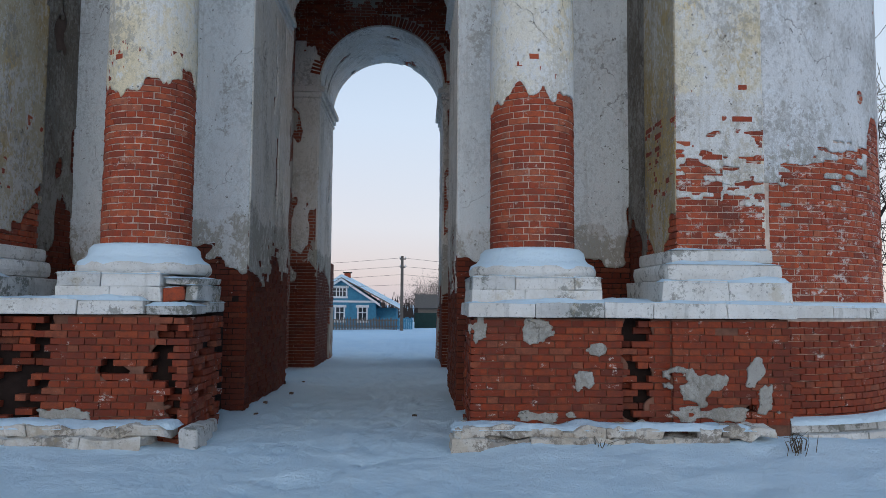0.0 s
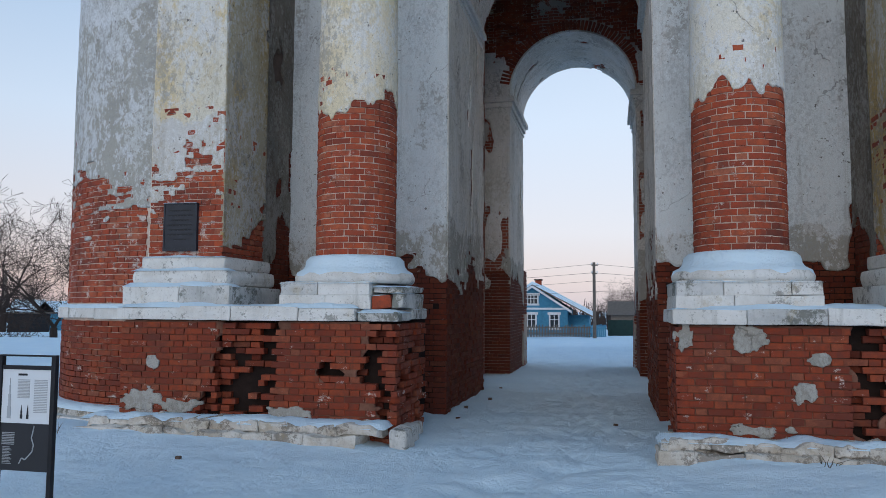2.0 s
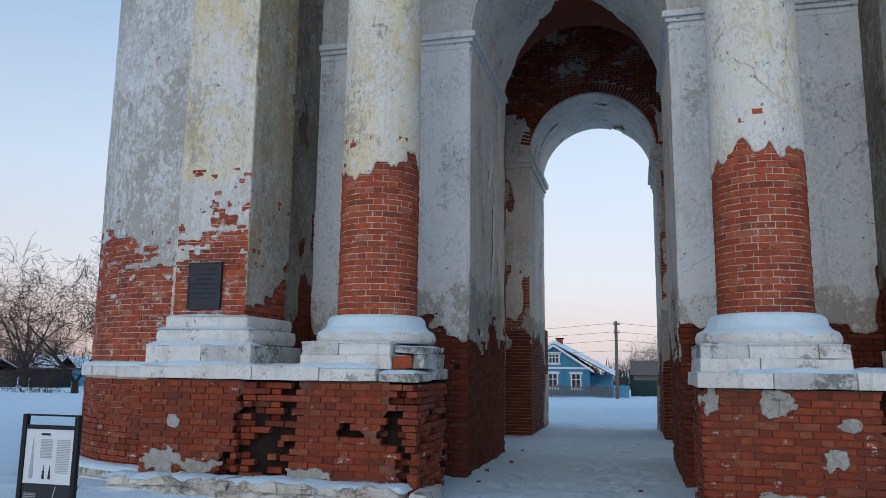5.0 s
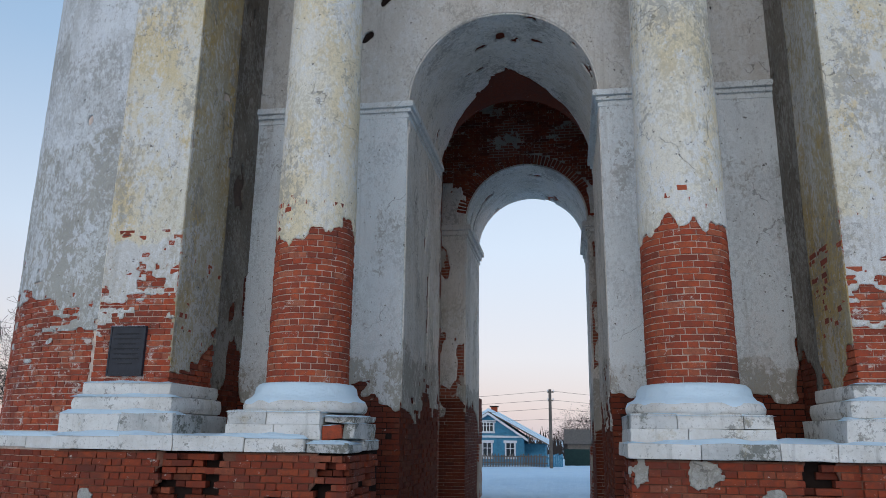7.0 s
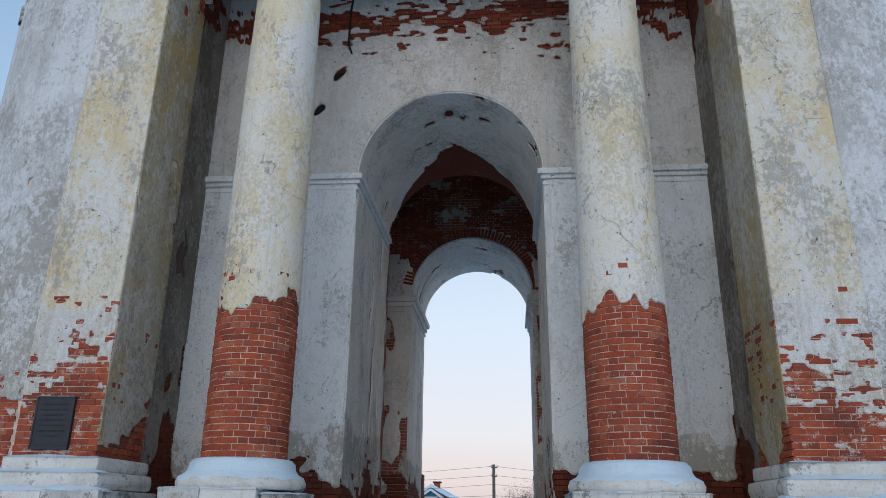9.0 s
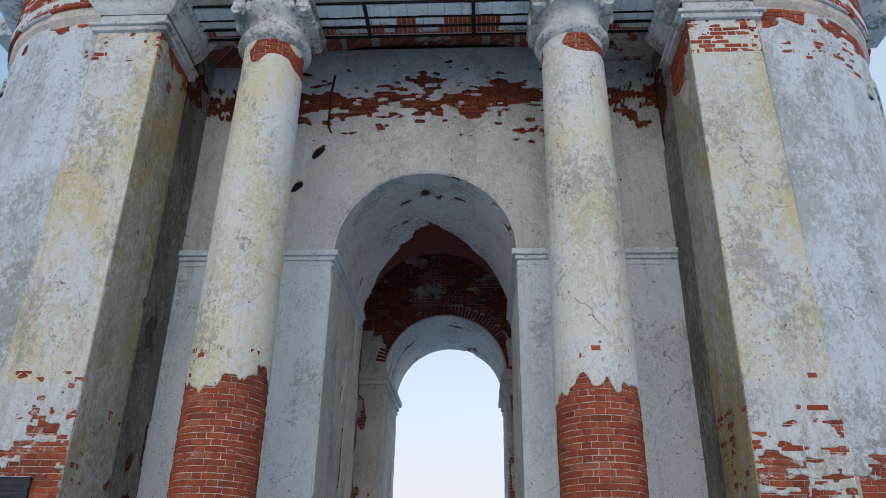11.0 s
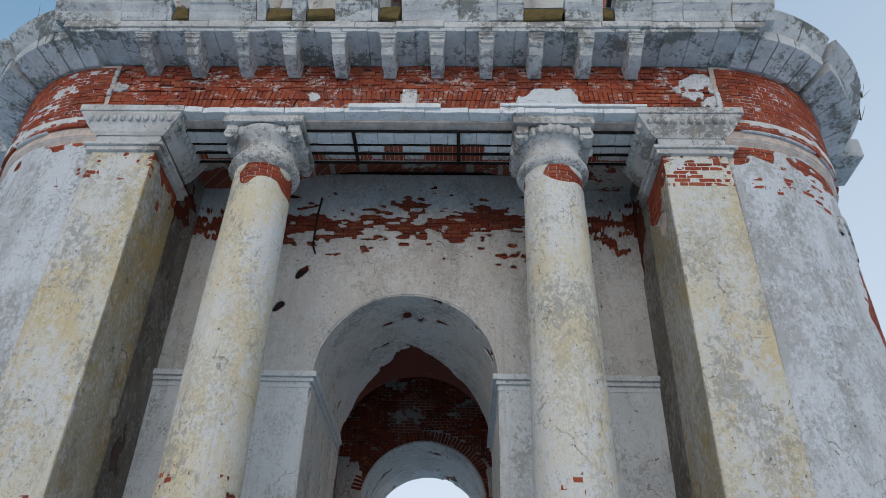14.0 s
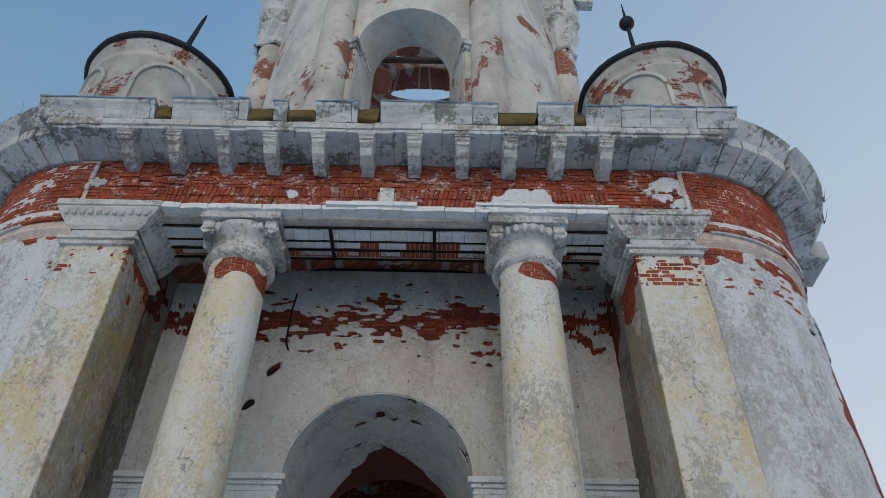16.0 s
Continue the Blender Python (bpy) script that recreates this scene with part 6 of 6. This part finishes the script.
fence = empty("picket_fence", -3.5, 56.5, -0.6)
tagged(fence, "old grey picket fence in front of the house", "fence")
rng = np.random.default_rng(401)
for k in range(64):
    x = -8.0 + k * 0.115
    h = rng.uniform(0.8, 1.05)
    part("picket", box(bmesh.new(), x, x + 0.07, 56.48, 56.51, -0.75, -0.6 + h), WOOD, fence)
for z in (-0.25, 0.2):
    part("fence_rail", box(bmesh.new(), -8.1, -0.6, 56.51, 56.56, z, z + 0.07), WOOD, fence)
blue_fence = empty("board_fence", 0.3, 58, -0.6)
tagged(blue_fence, "low pale blue board fence beside the house", "fence")
for k in range(16):
    x = -1.9 + k * 0.15
    part("board", box(bmesh.new(), x, x + 0.13, 57.98, 58.01, -0.7, 0.42 + 0.05 * math.sin(k * 2.1)), BLUE, blue_fence)
part("rail", box(bmesh.new(), -1.95, 0.55, 57.95, 57.98, 0.1, 0.18), BLUE, blue_fence)
green = block("sheet_fence", 0.55, 12.0, 70.0, 70.1, -1.0, 0.62, GREEN, None, 0.01)
tagged(green, "long dark green metal fence behind the snowy field", "fence")
barn = empty("far_barn", 5, 95, -1.2)
tagged(barn, "low dark barn with a snow-free dark roof", "barn")
block("body", 0.8, 13, 92, 98, -1.3, 1.0, WOOD, barn)
piece("roof", [(0.4, 91.5, 0.9), (13.4, 91.5, 0.9), (13.4, 95, 2.6), (0.4, 95, 2.6), (0.4, 98.5, 0.9), (13.4, 98.5, 0.9)], [(0, 1, 2, 3), (3, 2, 5, 4), (0, 3, 4), (1, 5, 2)], WOOD, barn)


def utility_pole(x, y, h, lean=0.0):
    po = empty("utility_pole", x, y, gz(x, y))
    tagged(po, "grey wooden utility pole with crossarms and wires", "utility pole", "utility poles")
    z = gz(x, y)
    v, f = [], []
    tube(v, f, (x, y, z - 0.3), (x + lean, y, z + h), 0.13, 0.10, 8)
    piece("pole", v, f, WOOD, po)
    for dz, w in ((0.25, 0.45), (0.85, 0.40)):
        part("crossarm", box(bmesh.new(), x - w * 0.4 + lean, x + w * 0.6 + lean, y - 0.05, y + 0.05, z + h - dz, z + h - dz + 0.09), WOOD, po)
        for sx in (-0.35, 0.55):
            part("insulator", box(bmesh.new(), x + sx * w - 0.04 + lean, x + sx * w + 0.04 + lean, y - 0.04, y + 0.04, z + h - dz + 0.09, z + h - dz + 0.22, 0.02), WHITE, po)
    return z + h


top = utility_pole(-0.3, 55, 5.5)
wires = empty("overhead_wires", -0.3, 55, top)
tagged(wires, "thin dark overhead wires strung along the village street", "wires")
for dz, drop in ((-0.12, 0.35), (-0.75, 0.3), (-1.35, 0.3), (-2.1, 0.2)):
    cu = bpy.data.curves.new("wire", "CURVE")
    cu.dimensions, cu.bevel_depth, cu.bevel_resolution = "3D", 0.011, 1
    pts = []
    for x0, x1 in ((-46.0, -0.3), (-0.3, 40.0)):
        for k in range(13):
            t = k / 12
            pts.append((x0 + (x1 - x0) * t + 0.3, 3.0 * (t if x1 > 0 else 1 - t), dz - 12 * drop * t * (1 - t), 1.0))
    sp = cu.splines.new("POLY")
    sp.points.add(len(pts) - 1)
    sp.points.foreach_set("co", [q for p in pts for q in p])
    cu.materials.append(FRAME)
    wo = new("wire", cu)
    wo.parent = wires


def bare_tree(name, x, y, h, spread_, seed, label, twigs=4, start=0.22):
    rng = np.random.default_rng(seed)
    tr = empty(name, x, y, gz(x, y))
    tagged(tr, label, "tree", "bare trees")
    tv, tf, wv, wf = [], [], [], []

    def grow(p, d, length, r, level):
        steps = 4 if level < 3 else 2
        for k in range(steps):
            d = d + rng.normal(0, 0.13 + 0.03 * level, 3) + np.array((0, 0, 0.05 if level < 2 else -0.02))
            d /= np.linalg.norm(d)
            q = p + d * length / steps
            r1 = max(r * 0.80, h * 0.0014)
            tgt = (tv, tf) if level < 2 else (wv, wf)
            tube(*tgt, p, q, r, r1, 6 if level < 2 else 3)
            if level < twigs:
                for _ in range(2 if level < 3 else rng.integers(1, 4)):
                    e = rng.normal(0, 1, 3)
                    e -= d * (e @ d)
                    e /= np.linalg.norm(e)
                    nd = d * rng.uniform(0.35, 0.8) + e * rng.uniform(0.6, 1.0) * spread_
                    nd /= np.linalg.norm(nd)
                    grow(q, nd, length * rng.uniform(0.5, 0.72), r1 * 0.58, level + 1)
            p, r = q, r1

    z = gz(x, y)
    base = np.array((x, y, z - 0.2))
    fork = base + np.array((0, 0, h * start))
    tube(tv, tf, base, fork, h * 0.030, h * 0.024, 10)
    for k in range(3):
        a = 2 * math.pi * k / 3 + rng.uniform(0, 1)
        grow(fork, np.array((0.5 * math.cos(a), 0.5 * math.sin(a), 0.9)), h * 0.6, h * 0.013, 1)
    piece("trunk", tv, tf, BARK, tr, "dark trunk and limbs")
    tagged(piece("crown", wv, wf, TWIG, tr, "fine bare twigs"), kind="stuff")


bare_tree("bare_tree", -31.6, 38.5, 8.0, 1.0, 501, "large leafless tree with dark spreading limbs in snow", 5, 0.10)
for k, (x, y, h) in enumerate(((2.2, 120, 6.2), (4.4, 118, 5.4), (6.6, 122, 6.8), (9.2, 119, 6.0), (0.2, 124, 5.0), (11.5, 121, 6.6))):
    bare_tree("bare_tree", x, y, h, 0.8, 510 + k, "distant leafless birch behind the village", 4)
bare_tree("bare_tree", 17.0, 27.0, 8.5, 0.9, 530, "leafless tree beside the tower", 4)
for k, (x, y, h) in enumerate(((-46, 50, 8), (-52, 56, 9))):
    bare_tree("bare_tree", x, y, h, 0.9, 540 + k, "leafless tree behind the far sheds", 3)

# far woods: a dense band of twigs along the horizon
rng = np.random.default_rng(601)
v, f = [], []
for k in range(5200):
    a = rng.uniform(-1.15, 1.0)
    d = rng.uniform(190, 330)
    x, y = d * math.sin(a), d * math.cos(a)
    z = gz(x, y)
    h = rng.uniform(3.5, 9.0) * (0.8 + 0.3 * math.sin(a * 23) * math.sin(a * 7))
    tube(v, f, (x, y, z - 0.5), (x + rng.normal(0, 1.0), y, z + h), rng.uniform(0.15, 0.5), 0.03, 3)
woods = piece("far_woods", v, f, TWIG)
tagged(woods, "dim band of distant leafless woods along the horizon", "woods", kind="stuff")


def spruce(x, y, h, seed):
    rng = np.random.default_rng(seed)
    z = gz(x, y)
    sp = empty("spruce", x, y, z)
    tagged(sp, "dark green spruce dusted with snow behind a shed", "tree", "spruces")
    v, f = [], []
    tube(v, f, (x, y, z - 0.2), (x, y, z + h), h * 0.02, 0.02, 6)
    piece("trunk", v, f, BARK, sp)
    v, f = [], []
    for k in range(420):
        t = rng.uniform(0.08, 1.0) ** 0.9
        a, r = rng.uniform(0, 2 * math.pi), (1 - t) * h * 0.24 * rng.uniform(0.6, 1.1) + 0.1
        p = np.array((x, y, z + h * t))
        q = p + np.array((r * math.cos(a), r * math.sin(a), -0.25 * r))
        tube(v, f, p, q, 0.16, 0.03, 4)
        for _ in range(2):
            m = p + (q - p) * rng.uniform(0.4, 0.95)
            tube(v, f, m, m + rng.normal(0, 0.25, 3) + np.array((0, 0, -0.15)), 0.09, 0.01, 3)
    tagged(piece("crown", v, f, NEEDLE, sp), kind="stuff")


for k, (x, y, h) in enumerate(((-64.5, 61, 6.2), (-61.5, 62, 5.0), (-67.5, 64, 7.0))):
    spruce(x, y, h, 700 + k)


def shed(x, y, w, d, h, material):
    z = gz(x, y)
    sh = empty("shed", x, y, z)
    tagged(sh, "low wooden village shed with snow on its roof", "shed", "village sheds")
    block("body", x - w / 2, x + w / 2, y, y + d, z - 0.4, z + h, material, sh, 0.02)
    vv = [(x - w / 2 - 0.3, y - 0.3, z + h - 0.1), (x + w / 2 + 0.3, y - 0.3, z + h - 0.1), (x + w / 2 + 0.3, y + d / 2, z + h + 0.9), (x - w / 2 - 0.3, y + d / 2, z + h + 0.9), (x - w / 2 - 0.3, y + d + 0.3, z + h - 0.1), (x + w / 2 + 0.3, y + d + 0.3, z + h - 0.1)]
    piece("roof", vv, [(0, 1, 2, 3), (3, 2, 5, 4), (0, 3, 4), (1, 5, 2)], WOOD, sh)
    piece("roof_snow", [(a, b, c + 0.12) for a, b, c in vv], [(0, 1, 2, 3), (3, 2, 5, 4), (0, 3, 4), (1, 5, 2)], SNOW, sh)


for x, y, w, d, h, m in ((-50.5, 47, 5.5, 4, 1.3, WOOD), (-44.5, 50, 2.2, 2, 1.5, FRAME), (-47, 60, 7, 5, 1.7, BLUE), (-55, 66, 8, 5, 1.9, WOOD), (-38.5, 58, 6, 5, 1.8, WOOD)):
    shed(x, y, w, d, h, m)
for x, y, h in ((-51.5, 49.5, 5.0), (-53.5, 58, 5.5)):
    utility_pole(x, y, h)

# dry weeds and twigs that stick out of the snow
weeds = empty("dry_weeds", 5.3, 7.9, 0)
tagged(weeds, "dry dark weed stalks standing in the snow", "weeds")
rng = np.random.default_rng(801)
for cx_, cy_, n, hh in ((5.05, 8.0, 26, 0.28), (3.0, 8.2, 10, 0.16), (-5.7, 7.9, 10, 0.18)):
    v, f = [], []
    for k in range(n):
        x, y = cx_ + rng.normal(0, 0.06), cy_ + rng.normal(0, 0.05)
        a = rng.uniform(0, 6.28)
        m = (x + 0.06 * math.cos(a), y + 0.06 * math.sin(a), hh * rng.uniform(0.4, 0.8))
        tube(v, f, (x, y, -0.02), m, 0.005, 0.004, 4)
        tube(v, f, m, (m[0] + rng.normal(0, 0.06), m[1] + rng.normal(0, 0.05), m[2] + rng.uniform(0, 0.12)), 0.004, 0.001, 4)
    piece("stalks", v, f, STRAW, weeds)
v, f = [], []
for cx_, cy_, cz_ in ((-6.6, 8.6, 12.6), (-6.9, 8.7, 12.6), (-7.6, 9.3, 12.6), (8.6, 10.2, 12.5), (8.7, 10.6, 12.3), (-5.6, 8.3, 12.65)):
    for k in range(8):
        m = (cx_ + rng.normal(0, 0.10), cy_ + rng.normal(0, 0.1), cz_ + rng.uniform(0.1, 0.7))
        tube(v, f, (cx_, cy_, cz_), m, 0.007, 0.002, 4)
tops = piece("roof_weeds", v, f, STRAW)
tagged(tops, "thin dry weeds growing on the cornice", "weeds")
# small clods and fallen brick pieces on the snow of the passage
for k, (x, y) in enumerate(((-1.3, 10.9), (-1.38, 11.9), (-1.2, 13.2), (-1.3, 15.2), (0.95, 10.9), (-3.6, 7.3))):
    c = box(bmesh.new(), x - 0.03, x + 0.035, y - 0.02, y + 0.025, gz(x, y) - 0.03, gz(x, y) + 0.022 + 0.008 * (k % 3), 0.012, 0.012, k)
    tagged(part("brick_fragment", c, MORTAR_DARK, None), "small dark broken piece of brick in the snow", "rubble", "brick fragments")
